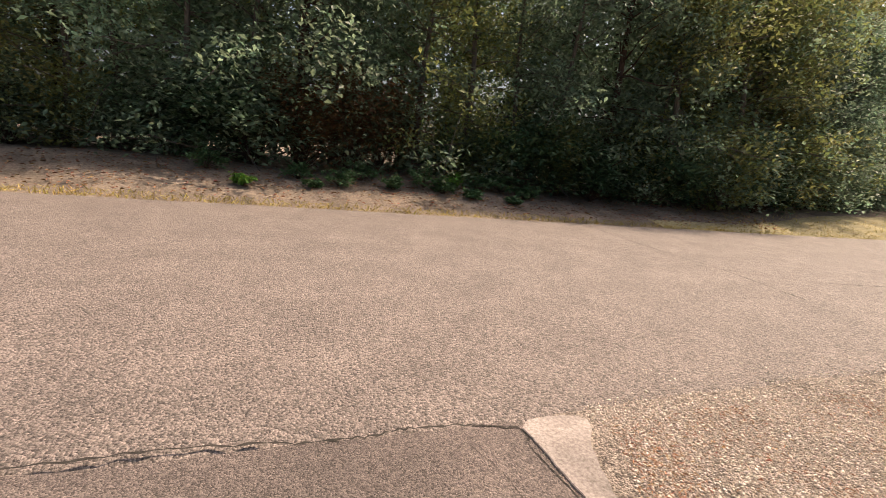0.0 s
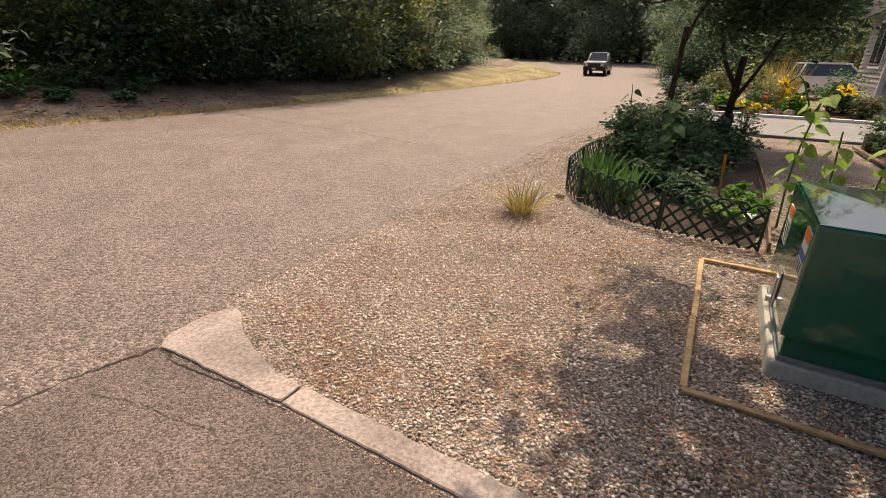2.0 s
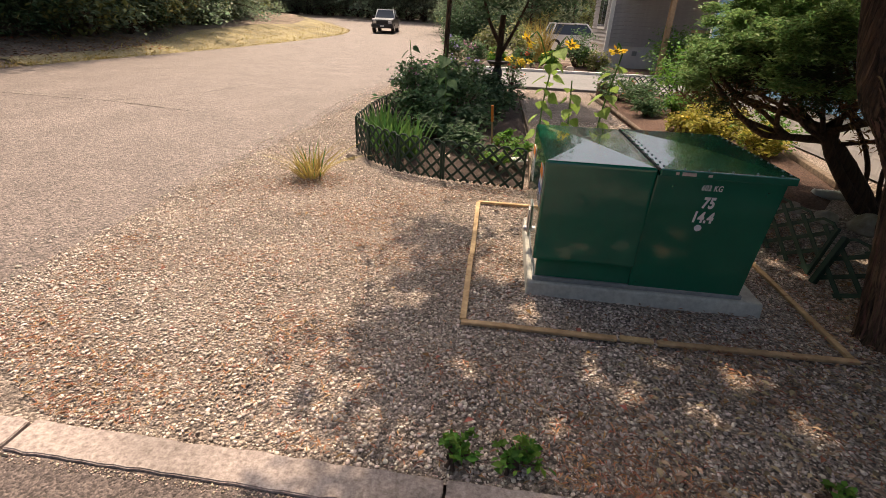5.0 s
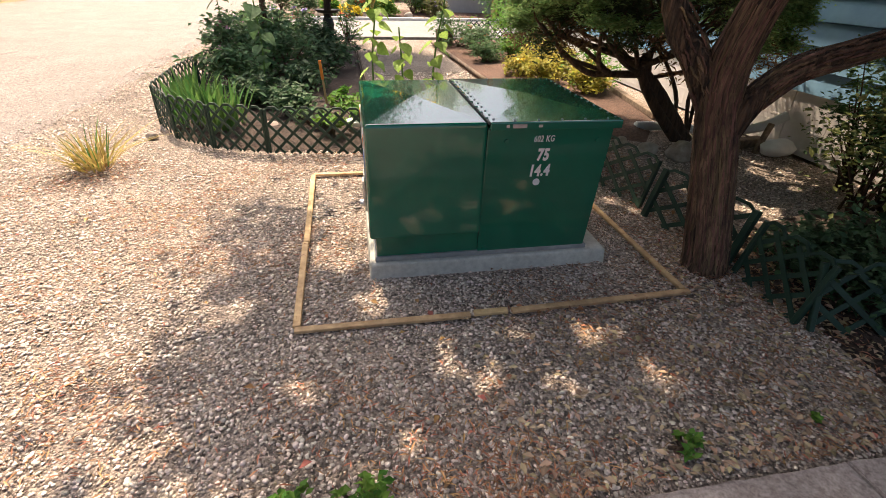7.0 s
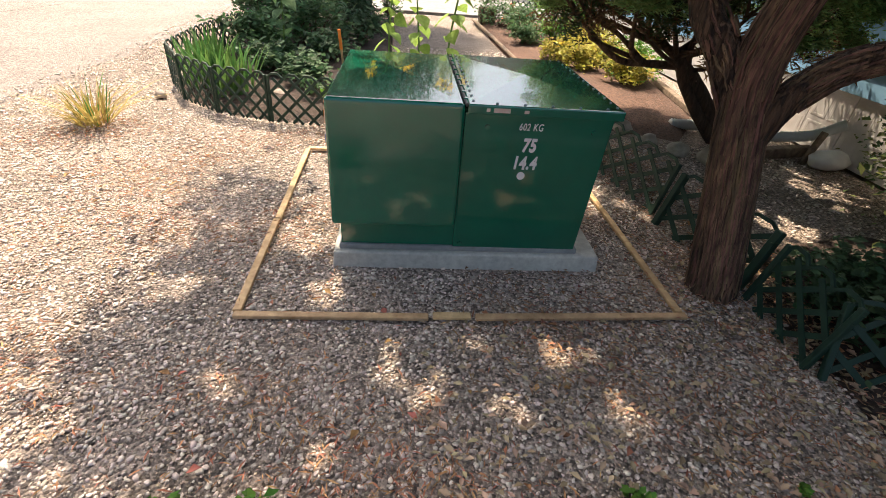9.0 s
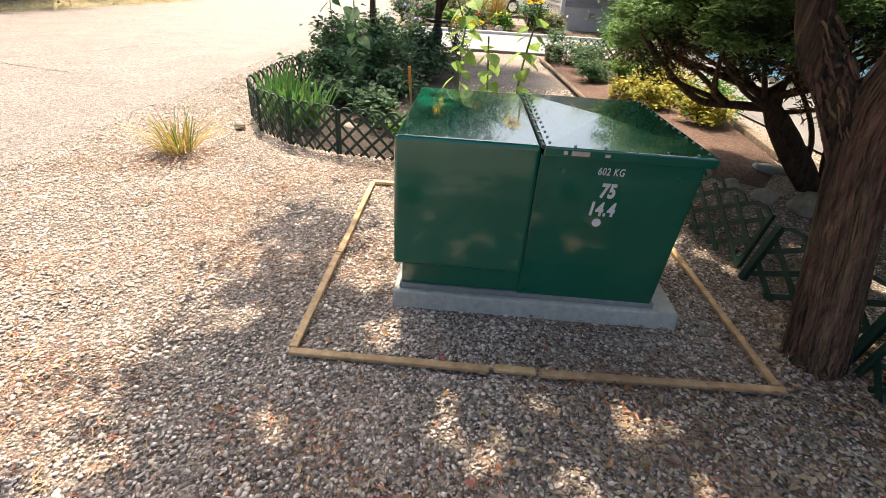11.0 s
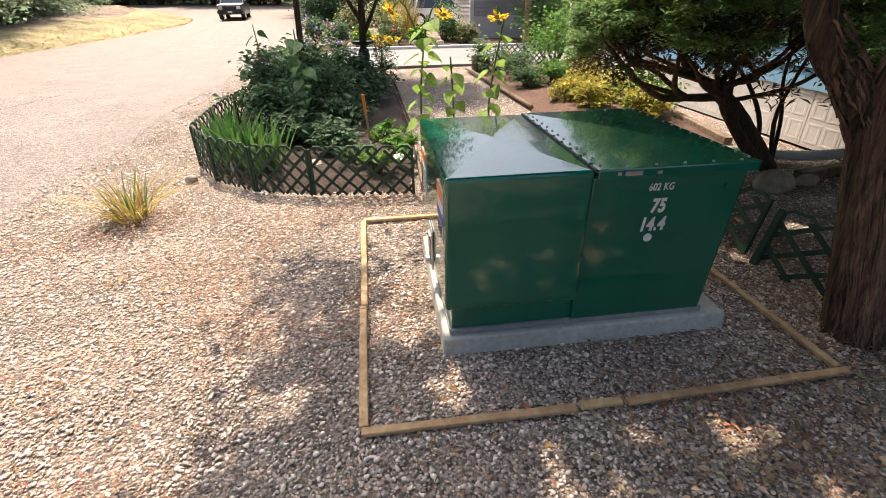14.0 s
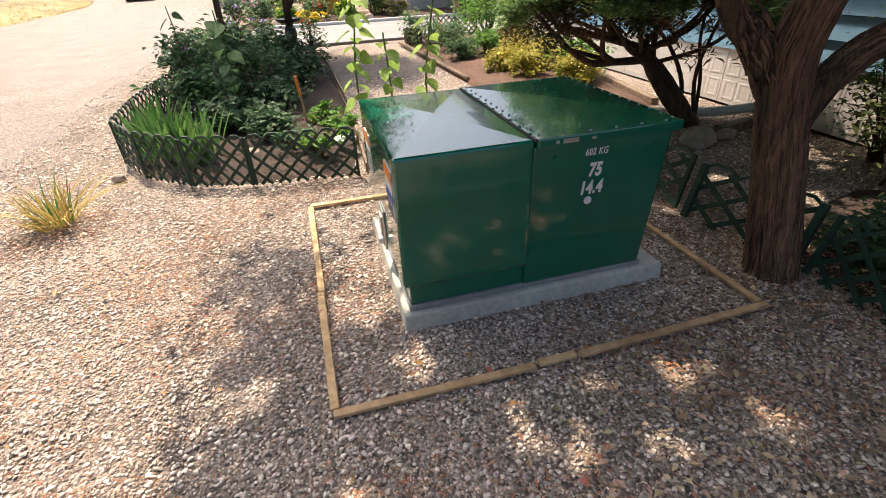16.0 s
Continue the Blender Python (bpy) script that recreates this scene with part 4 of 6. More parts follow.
def verge_grass():
    """Dry yellow grass on the inside of the bend, and straw along the road's edge."""
    V, F = [], []
    ys = axis([(9, 48, 1.0)])
    for j, y in enumerate(ys):
        a = road_edges(y)[0]
        w = 0.9 + min(2.8, max(0.0, (y - 13) * 0.26))
        for i in range(6):
            x = a - w * i / 5
            V.append((x, y, rise(x, y) + 0.015 * (i not in (0, 5)) - 0.012))
    F = [(j * 6 + i + 1, j * 6 + i, (j + 1) * 6 + i, (j + 1) * 6 + i + 1) for j in range(len(ys) - 1) for i in range(5)]
    tagged(new("verge", mesh_of("verge", V, F, M_STRAW, True)), "dry yellow grass verge beside the road", "grass verge", kind="structure")
    rng = np.random.default_rng(77)
    P = []
    for _ in range(5200):
        y = -12 + 52 * rng.random() ** 1.15
        a = road_edges(y)[0]
        w = 0.55 if y < 12 else 2.8
        x = a + 0.10 - w * rng.random() ** 1.6
        P.append((x, y, rise(x, y) + 0.03))
    me = leaves_mesh("dry_grass", np.array(P), 0.13, M_LSTRAW, rng, 0.15, 0.12, 0.1, toward=(0, 0, 1.2))
    tagged(new("dry_grass", me), "straw-coloured dry grass along the road's far edge", "grass", kind="stuff")
    P = []
    for _ in range(3800):
        y = -10 + 26 * rng.random()
        x = -13.2 - 4.0 * rng.random()
        P.append((x, y, rise(x, y) + 0.0))
    tagged(new("leaf_litter", leaves_mesh("leaf_litter", np.array(P), 0.09, M_DEAD, rng, 0.75, 0.5, 0.4)), "brown fallen leaves on the bank", "leaves", kind="stuff")


verge_grass()
for j, (x, y, s) in enumerate(((-14.5, -4.1, 0.24), (-15.3, -1.4, 0.35), (-15.6, 1.4, 0.45), (-15.4, 2.3, 0.4), (-15.8, 3.4, 0.42), (-15.2, 0.3, 0.28), (-15.0, 1.9, 0.3), (-14.6, 2.8, 0.25), (-15.9, 4.4, 0.45), (-16.2, -0.6, 0.4), (-15.9, -2.6, 0.35), (-14.9, -2.2, 0.2), (-16.0, -5.2, 0.4), (-14.4, 4.2, 0.2), (-15.3, 5.2, 0.35))):
    shrub("weed_clump", "bright green weed clump on the bank of dry litter", "weed", (x, y, rise(x, y) - 0.04), (s * 1.5, s * 1.5, s * 0.8), 24, 26, 0.10,
          M_LBRIGHT if j in (0, 3) else M_LROSE, 300 + j, group="weeds on the bank")
sap = thing("sapling", "thin bare sapling stem at the wood's edge", "sapling", (-15.6, 2.05, rise(-15.6, 2.05) - 0.03))
part("stem", tubes_mesh("stem", [([(0, 0, 0), (0.05, 0.05, 0.9), (0.0, 0.35, 2.2), (0.05, 0.5, 3.0)], 0.022, 0.008, 9)], M_BARKG, 6, 0.08, 2), None, sap)


# ---- garden bed inside the lattice ----
M_LIRIS2 = surf("iris_leaf", (0.06, 0.16, 0.04), (0.16, 0.30, 0.08), 6, each=0.3, through_light=0.3, **LEAF)

def bed_sheet(name, pts, z, material, label):
    cx, cy = sum(p[0] for p in pts) / len(pts), sum(p[1] for p in pts) / len(pts)
    V = [(cx, cy, z + 0.05)]
    rings = (0.35, 0.7, 0.93, 1.0)
    for r in rings:
        for p in pts:
            x, y = cx + (p[0] - cx) * r, cy + (p[1] - cy) * r
            V.append((x, y, (z + 0.05 * (1 - r) + 0.03 * noise.noise(Vector((x * 2, y * 2, 0)))) if r < 1 else 0.0))
    k = len(pts)
    F = [(0, 1 + i, 1 + (i + 1) % k) for i in range(k)]
    for r in range(len(rings) - 1):
        for i in range(k):
            a, b = 1 + r * k + i, 1 + r * k + (i + 1) % k
            F.append((a, a + k, b + k, b))
    tagged(new(name, mesh_of(name, V, F, material, True)), label, "garden bed", kind="structure")


BED = [(-0.02, 2.05), (0.12, 3.0), (0.14, 4.5), (0.1, 6.5), (0.05, 9.3), (-0.9, 9.9), (-2.0, 9.6), (-2.5, 8.2), (-2.3, 6.4), (-2.1, 5.0), (-2.05, 4.0), (-1.98, 3.14), (-1.68, 2.66), (-1.26, 2.33), (-0.76, 2.16)]
bed_sheet("garden_soil", BED, 0.07, M_SOIL, "dark garden soil in the lattice-edged bed")
edge = thing("bed_edging", "thin grey timber edging along the garden bed", "edging")
for a, b in (((0.10, 2.05), (0.17, 4.4)), ((0.17, 4.42), (0.12, 6.9)), ((0.12, 6.92), (0.06, 9.2))):
    d = Vector((b[0] - a[0], b[1] - a[1], 0))
    o = part("board", box_bm(0, d.length, -0.012, 0.012, 0, 0.09, 0.003, 1), M_LOG, edge)
    o.matrix_basis = pose(a[0], a[1], 0.0, 0, 0, math.degrees(math.atan2(d.y, d.x)))

rng_ = np.random.default_rng(90)


def blade_mesh(lean, h=0.54, w=0.046):
    """One sword-shaped leaf that bends over towards +x."""
    V = []
    for k, u in enumerate((0, 0.3, 0.55, 0.8, 1.0)):
        q = (0.8, 1, 0.95, 0.6, 0.05)[k] * w / 2
        V += [(h * (lean * u + 0.5 * lean * u * u), -q, h * (u - 0.25 * lean * u * u)), (h * (lean * u + 0.5 * lean * u * u) + 0.004, 0, h * (u - 0.25 * lean * u * u)), (h * (lean * u + 0.5 * lean * u * u), q, h * (u - 0.25 * lean * u * u))]
    F = [(i * 3 + j, i * 3 + j + 1, i * 3 + j + 4, i * 3 + j + 3) for i in range(4) for j in range(2)]
    return mesh_of("blade", V, F, M_LIRIS2)


IRIS = [blade_mesh(l) for l in (0.04, 0.1, 0.16, 0.22, 0.3, 0.45)]
for j, (x, y, r, n) in enumerate(((-1.62, 3.0, 0.22, 70), (-1.32, 2.78, 0.20, 60), (-1.78, 3.45, 0.18, 45))):
    t = thing("iris_clump", "clump of upright green iris blades behind the lattice", "iris plant", (x, y, 0.06), 0, "iris clumps")
    for i in range(n):
        a, q = rng_.random() * 6.283, r * math.sqrt(rng_.random())
        o = part("blade", IRIS[i % len(IRIS)], None, t)
        o.matrix_basis = pose(q * math.cos(a), q * math.sin(a), 0, 0, 0, math.degrees(a) + rng_.normal(0, 40)) @ Matrix.Scale(0.56 + 0.34 * rng_.random(), 4)
for j, (x, y, rx, rz, m, lf) in enumerate((
        (-1.1, 3.6, 0.38, 0.24, M_LDARK, 0.075), (-0.6, 4.3, 0.42, 0.26, M_LDARK, 0.07), (-1.5, 4.4, 0.45, 0.44, M_LROSE, 0.085), (-0.95, 5.2, 0.55, 0.5, M_LROSE, 0.085),
        (-1.75, 5.5, 0.5, 0.55, M_LROSE, 0.08), (-0.35, 5.7, 0.45, 0.36, M_LDARK, 0.075), (-1.25, 6.3, 0.6, 0.58, M_LROSE, 0.085), (-1.95, 6.7, 0.5, 0.55, M_LDARK, 0.08),
        (-0.5, 7.0, 0.5, 0.42, M_LDARK, 0.08), (-1.5, 7.5, 0.6, 0.6, M_LROSE, 0.085), (-2.0, 8.2, 0.5, 0.5, M_LROSE, 0.08), (-0.7, 3.2, 0.30, 0.22, M_LDARK, 0.07),
        (-0.9, 8.2, 0.5, 0.42, M_LROSE, 0.08))):
    shrub("rose_bush", "leafy green garden shrub in the lattice-edged bed", "shrub", (x, y, 0.07), (rx * 0.88, rx * 0.88, rz * 0.78), 42, 22, lf, m, 100 + j,
          (M_PINK, 9, 0.05) if j in (4, 9, 10) else None, 0.25, "bed shrubs")
for j, (x, y) in enumerate(((-0.28, 2.45), (-0.05, 3.0), (-0.45, 2.7), (-0.15, 3.6))):
    shrub("ground_plant", "low pale green plant in the bed behind the lattice", "plant", (x, y, 0.06), (0.2, 0.2, 0.12), 14, 16, 0.06, M_LBRIGHT if j != 2 else M_LROSE, 130 + j, group="low bed plants")
st = thing("marker_stake", "thin wooden stake with an orange top in the bed", "stake", (-0.34, 3.55, 0.03), 0)
st.matrix_world = pose(-0.34, 3.55, 0.03, 3, -4, 0)
part("stick", box_bm(-0.012, 0.012, -0.006, 0.006, 0, 0.34, 0.002, 1), M_LATH, st)
part("orange_top", box_bm(-0.016, 0.016, -0.008, 0.008, 0.335, 0.54, 0.004, 1), M_ORANGE, st, "orange painted top")
pot = thing("small_dish", "small pale round dish on the soil", "dish", (-0.02, 2.62, 0.10))
bm = bmesh.new()
bmesh.ops.create_cone(bm, cap_ends=True, segments=20, radius1=0.07, radius2=0.10, depth=0.05, matrix=pose(0, 0, 0.025))
part("bowl", bm, M_TRIM, pot)
part("dish_foliage", leaves_mesh("dish_foliage", np.random.default_rng(3).normal(0, 0.035, (60, 3)) + [0, 0, 0.09], 0.05, M_LBRIGHT, np.random.default_rng(4)), None, pot)


def broad_leaf_bm(length, width):
    """A heart-shaped drooping leaf with a raised midrib."""
    bm = bmesh.new()
    prof = [(0.0, 0.10), (0.12, 0.42), (0.3, 0.5), (0.55, 0.38), (0.8, 0.17), (1.0, 0.01)]
    rows = []
    for u, w in prof:
        z = -0.2 * u * u * length
        rows.append([bm.verts.new((u * length, s * w * width, z + abs(s) * 0.06 * length)) for s in (-1, -0.5, 0, 0.5, 1)])
    for a, b in zip(rows, rows[1:]):
        for i in range(4):
            bm.faces.new((a[i], a[i + 1], b[i + 1], b[i]))
    return bm


def sunflower(at, height, heads, seed, n_leaves=9, lsize=0.17, leaf_mat=M_LSUN, z0=0.02):
    rng = np.random.default_rng(seed)
    s = thing("sunflower", "tall sunflower with drooping yellow heads and broad leaves behind the cabinet" if heads else "young sunflower plant with broad green leaves",
              "sunflower", (*at, z0), 0, "sunflowers")
    top = (rng.normal(0, 0.03), rng.normal(0, 0.03), height)
    path = [(0, 0, 0), (rng.normal(0, 0.02), rng.normal(0, 0.02), height * 0.5), top]
    runs = [(path, 0.010, 0.007, 8)]
    for hx, hy, hz in heads:
        runs.append(([top if len(heads) == 1 else (0, 0, height * 0.82), (hx * 0.6, hy * 0.6, hz + 0.07), (hx, hy, hz)], 0.008, 0.006, 5))
    part("stem", tubes_mesh("stem", runs, M_LIRIS, 6, 0.05, seed), None, s)
    pts = curve_pts(path, 20)
    bm0 = broad_leaf_bm(1.0, 1.0)
    me = bpy.data.meshes.new("leaf")
    bm0.to_mesh(me)
    bm0.free()
    me.materials.append(leaf_mat)
    for i in range(n_leaves):
        u = 0.28 + 0.70 * (i / n_leaves) ** 0.8
        p = pts[int(u * 20)]
        a = i * 2.4 + rng.normal(0, 0.4)
        L = lsize * (0.7 + 0.6 * rng.random())
        o = part("leaf", me, None, s)
        o.matrix_basis = Matrix.Translation(p + Vector((math.cos(a), math.sin(a), 0.25)) * 0.04) @ Euler((rng.normal(0, 0.3), 0.25 + 0.5 * rng.random(), a)).to_matrix().to_4x4() @ Matrix.Scale(L, 4)
    for j, (hx, hy, hz) in enumerate(heads):
        hd = part("seed_head", disc_bm(0.036), M_SEED, s, "dark seed disc")
        face = Vector((rng.normal(-0.5, 0.6), -0.35, -0.9)).normalized()
        hd.matrix_basis = Matrix.Translation((hx, hy, hz)) @ face.to_track_quat("Z", "Y").to_matrix().to_4x4()
        part("petals", petals_mesh(0.036, 0.058, rng), None, hd, "yellow petals")
    return s


def disc_bm(r):
    bm = bmesh.new()
    bmesh.ops.create_uvsphere(bm, u_segments=14, v_segments=8, radius=r)
    for v in bm.verts:
        v.co.z *= 0.35
    return bm


def petals_mesh(r, length, rng):
    V, F = [], []
    for k in range(26):
        a = 6.283 * k / 26 + rng.normal(0, 0.08)
        L = length * (0.75 + 0.4 * rng.random())
        d, s = Vector((math.cos(a), math.sin(a), 0)), Vector((-math.sin(a), math.cos(a), 0))
        z = rng.normal(0.0, 0.012)
        o = len(V)
        V += [d * r * 0.85, d * (r + L * 0.5) + s * 0.012 + Vector((0, 0, z + 0.006)), d * (r + L) + Vector((0, 0, z - 0.006)), d * (r + L * 0.5) - s * 0.012 + Vector((0, 0, z + 0.006))]
        F += [(o, o + 1, o + 2), (o, o + 2, o + 3)]
    return mesh_of("petals", V, F, M_PETAL)


sunflower((0.74, 2.30), 1.27, [(0.0, -0.06, 1.29)], 201, 17, 0.135)
sunflower((0.20, 2.84), 1.30, [(-0.25, -0.02, 1.33), (0.20, 0.02, 1.30)], 202, 19, 0.14)
sunflower((0.44, 2.62), 0.98, [], 203, 12, 0.125)
sunflower((-1.05, 3.75), 1.12, [], 204, 11, 0.15, M_LROSE, 0.07)
sunflower((-1.9, 5.9), 1.1, [], 205, 9, 0.14, M_LROSE, 0.07)


# ---- trees of the bed ----
def thinned(pts, base, gaps):
    """Leaves the crown open where sun flecks fall: gaps are (x, y, radius) on the ground."""
    w = pts + np.array(base)
    s = w[:, :2] - w[:, 2:3] * np.array([SUN.x, SUN.y]) / SUN.z
    keep = np.ones(len(pts), bool)
    edge = np.array([1.0 + 1.3 * noise.noise(Vector((a * 9, b * 9, 3))) for a, b in s]) * (0.75 + 0.5 * np.random.default_rng(9).random(len(s)))
    for x, y, r in gaps:
        dx, dy = s[:, 0] - x, s[:, 1] - y
        keep &= (dx * 0.9 + dy * 0.3) ** 2 + (dy * 0.7 - dx * 0.2) ** 2 > ((r * 0.72 + 0.035) * edge) ** 2
    return pts[keep]


FLECKS = [(1.02, -0.57, 0.10), (0.32, -0.65, 0.11), (1.16, -0.89, 0.07), (0.74, -0.86, 0.06), (-0.17, 0.26, 0.13), (-0.70, -0.16, 0.10), (-0.01, -0.24, 0.07),
          (0.12, -1.05, 0.04), (-0.85, -0.92, 0.16), (0.68, -0.54, 0.04), (2.85, 0.62, 0.95), (2.9, 0.15, 0.4), (3.6, 1.1, 1.0), (2.15, 1.15, 0.7), (1.55, 1.35, 0.5), (0.45, -0.75, 0.05), (-0.3, -0.75, 0.05)]
def garden_tree(name, label, base, trunk_pts, r0, r1, crown, n_clumps, per, leaf, material, bark, seed, limbs, low=-0.7, flat=0.8, up=0.4, clump_r=0.2, aspect=0.5, toward=None, gaps=()):
    rng = np.random.default_rng(seed)
    t = thing(name, label, "tree", base)
    runs = [(trunk_pts, r0, r1, 30)] + limbs
    centre, radii = crown
    cl = crown_clumps(rng, n_clumps, centre, radii, 0.35, low)
    for c in cl[:: max(1, n_clumps // 22)]:
        a = Vector(trunk_pts[-1]) * 0.6 + Vector(centre) * 0.4
        runs.append(([tuple(a), tuple((a + Vector(c)) * 0.5 + Vector(rng.normal(0, 0.1, 3))), tuple(c)], r1 * 0.4, 0.006, 5))
    part("trunk", tubes_mesh("trunk", runs, bark, 30 if r0 > 0.1 else 12, 0.05, seed), None, t)
    part("crown", leaves_mesh("crown", thinned(clump_points(rng, cl, per, clump_r, flat), base, gaps), leaf, material, rng, up, aspect, toward=toward), None, t)
    return t


garden_tree("ornamental_tree", "small dark-leaved ornamental tree growing in the garden bed", (-0.47, 8.64, 0.05), [(0, 0, 0), (0.02, 0.0, 0.7), (0.05, 0.05, 1.6)], 0.085, 0.06,
            ((0.35, -0.1, 2.75), (1.35, 1.2, 1.55)), 240, 60, 0.11, M_LDARK, M_BARKD, 211, [([(0.04, 0, 1.0), (-0.25, 0, 1.5), (-0.5, 0.1, 2.3)], 0.05, 0.02, 6), ([(0.04, 0, 0.8), (0.3, 0, 1.3), (0.6, 0.1, 2.0)], 0.045, 0.02, 6)], clump_r=0.24, toward=(0, 0, -0.6))
garden_tree("slim_tree", "slim straight-trunked tree growing in the garden bed", (-1.37, 6.45, 0.05), [(0, 0, 0), (0.02, 0, 1.0), (0.05, 0.03, 2.0)], 0.052, 0.04,
            ((-0.2, 0.2, 3.1), (1.25, 1.2, 0.85)), 140, 55, 0.11, M_LDARK, M_BARK, 212, [([(0.04, 0, 1.7), (0.2, 0.05, 2.2), (0.5, 0.1, 2.7)], 0.035, 0.015, 6)], clump_r=0.22, toward=(0, 0, -0.6))
fd = thing("bird_bath", "dark bird bath standing against the tree trunk", "bird bath", (-0.45, 8.5, 0.05))
prof = [(0.13, 0.0), (0.12, 0.03), (0.075, 0.10), (0.085, 0.28), (0.12, 0.42), (0.10, 0.52), (0.06, 0.58), (0.05, 0.62)]
V, F = [], []
for r, z in prof:
    V += [(r * math.cos(2 * math.pi * k / 18), r * math.sin(2 * math.pi * k / 18), z) for k in range(18)]
F = [(i * 18 + k, i * 18 + (k + 1) % 18, (i + 1) * 18 + (k + 1) % 18, (i + 1) * 18 + k) for i in range(len(prof) - 1) for k in range(18)]
part("pedestal", mesh_of("pedestal", V, F, M_BLACK, True), None, fd)
prof = [(0.03, 0.61), (0.2, 0.64), (0.25, 0.69), (0.26, 0.695), (0.22, 0.675), (0.02, 0.655)]
V = []
for r, z in prof:
    V += [(r * math.cos(2 * math.pi * k / 18), r * math.sin(2 * math.pi * k / 18), z) for k in range(18)]
F = [(i * 18 + k, i * 18 + (k + 1) % 18, (i + 1) * 18 + (k + 1) % 18, (i + 1) * 18 + k) for i in range(len(prof) - 1) for k in range(18)]
part("bowl", mesh_of("bowl", V, F, M_BLACK, True), None, fd)
for j, (x, y) in enumerate(((-1.6, 9.3), (-1.05, 9.4), (-0.1, 9.2))):
    shrub("lavender_plant", "lilac-flowered perennial at the end of the bed", "flower", (x, y, 0.05), (0.28, 0.28, 0.4), 24, 18, 0.07, M_LROSE, 220 + j, (M_LILAC, 14, 0.05) if j < 2 else (M_FLOWERR, 8, 0.05), group="perennials")

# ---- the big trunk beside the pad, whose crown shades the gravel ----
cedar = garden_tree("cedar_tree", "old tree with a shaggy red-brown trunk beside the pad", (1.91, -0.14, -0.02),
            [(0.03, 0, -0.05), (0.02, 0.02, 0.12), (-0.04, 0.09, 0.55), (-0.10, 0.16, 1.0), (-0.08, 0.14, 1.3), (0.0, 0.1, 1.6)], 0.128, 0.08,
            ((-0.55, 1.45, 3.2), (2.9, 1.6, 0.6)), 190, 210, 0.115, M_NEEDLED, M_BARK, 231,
            [([(-0.05, 0.10, 0.66), (-0.11, 0.16, 0.9), (-0.22, 0.24, 1.12), (-0.34, 0.36, 1.35), (-0.5, 0.6, 2.3)], 0.085, 0.05, 16),
             ([(-0.02, 0.11, 1.5), (0.0, 0.1, 1.62), (0.05, 0.2, 2.1), (0.1, 0.3, 2.6)], 0.08, 0.05, 9),
             ([(-0.07, 0.11, 0.72), (0.02, 0.08, 0.96), (0.18, 0.05, 1.11), (0.42, 0.0, 1.2), (0.8, 0.0, 1.32), (1.4, 0.1, 1.8)], 0.072, 0.04, 20)], low=-0.6, clump_r=0.19, gaps=FLECKS)


# Unseen extra crown, added to cut sky light over the right foreground.
rng_ = np.random.default_rng(232)
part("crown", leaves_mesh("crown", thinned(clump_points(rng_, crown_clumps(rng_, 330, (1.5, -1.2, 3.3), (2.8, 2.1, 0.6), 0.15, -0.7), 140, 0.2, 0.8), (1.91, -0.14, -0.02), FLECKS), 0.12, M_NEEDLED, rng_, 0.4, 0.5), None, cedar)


def bark_plates():
    """Shaggy lifted strips of bark along the trunk and its forks."""
    rng = np.random.default_rng(233)
    V, F = [], []
    lines = [([(0.03, 0, -0.05), (0.02, 0.02, 0.12), (-0.04, 0.09, 0.55), (-0.10, 0.16, 1.0), (-0.08, 0.14, 1.3), (0.0, 0.1, 1.6)], 0.128, 0.08, 800),
             ([(-0.11, 0.16, 0.9), (-0.22, 0.24, 1.12), (-0.34, 0.36, 1.35)], 0.08, 0.068, 60),
             ([(0.02, 0.08, 0.96), (0.18, 0.05, 1.11), (0.42, 0.0, 1.2), (0.8, 0.0, 1.32)], 0.069, 0.054, 170)]
    for pts, r0, r1, n in lines:
        path = curve_pts(pts, 40)
        for _ in range(n):
            i = int(rng.integers(1, 36))
            a = rng.random() * 6.283
            steps = int(rng.integers(4, 11))
            w = 0.003 + 0.006 * rng.random()
            o = len(V)
            rows = []
            for k in range(steps + 1):
                q = min(i + k, 39)
                d = (path[q + 1] - path[q - 1]).normalized()
                u = d.cross(Vector((0.31, 0.95, 0.1))).normalized()
                v = d.cross(u)
                r = (r0 + (r1 - r0) * q / 40) * 1.0
                a += rng.normal(0, 0.04)
                lift = 0.003 + (0.004 * rng.random() if k in (0, steps) else 0.001)
                wk = w * (0.35 if k in (0, steps) else 1.0) / r
                for da, h in ((-wk, -0.004), (-wk * 0.6, lift), (wk * 0.6, lift), (wk, -0.004)):
                    V.append(path[q] + (u * math.cos(a + da) + v * math.sin(a + da)) * (r + h))
            for k in range(steps):
                for j in range(3):
                    F.append((o + k * 4 + j, o + k * 4 + j + 1, o + k * 4 + j + 5, o + k * 4 + j + 4))
    tagged(part("bark", mesh_of("bark", V, F, M_BARKP), None, cedar, "shaggy lifted bark strips"), kind="stuff")


M_BARKP = surf("bark_strip", (0.055, 0.031, 0.02), (0.21, 0.122, 0.072), 30, 0.95, 0.8, 60, 0.01, warp=(1, 1, 0.2), island=0.45, stain=0.2)
bark_plates()


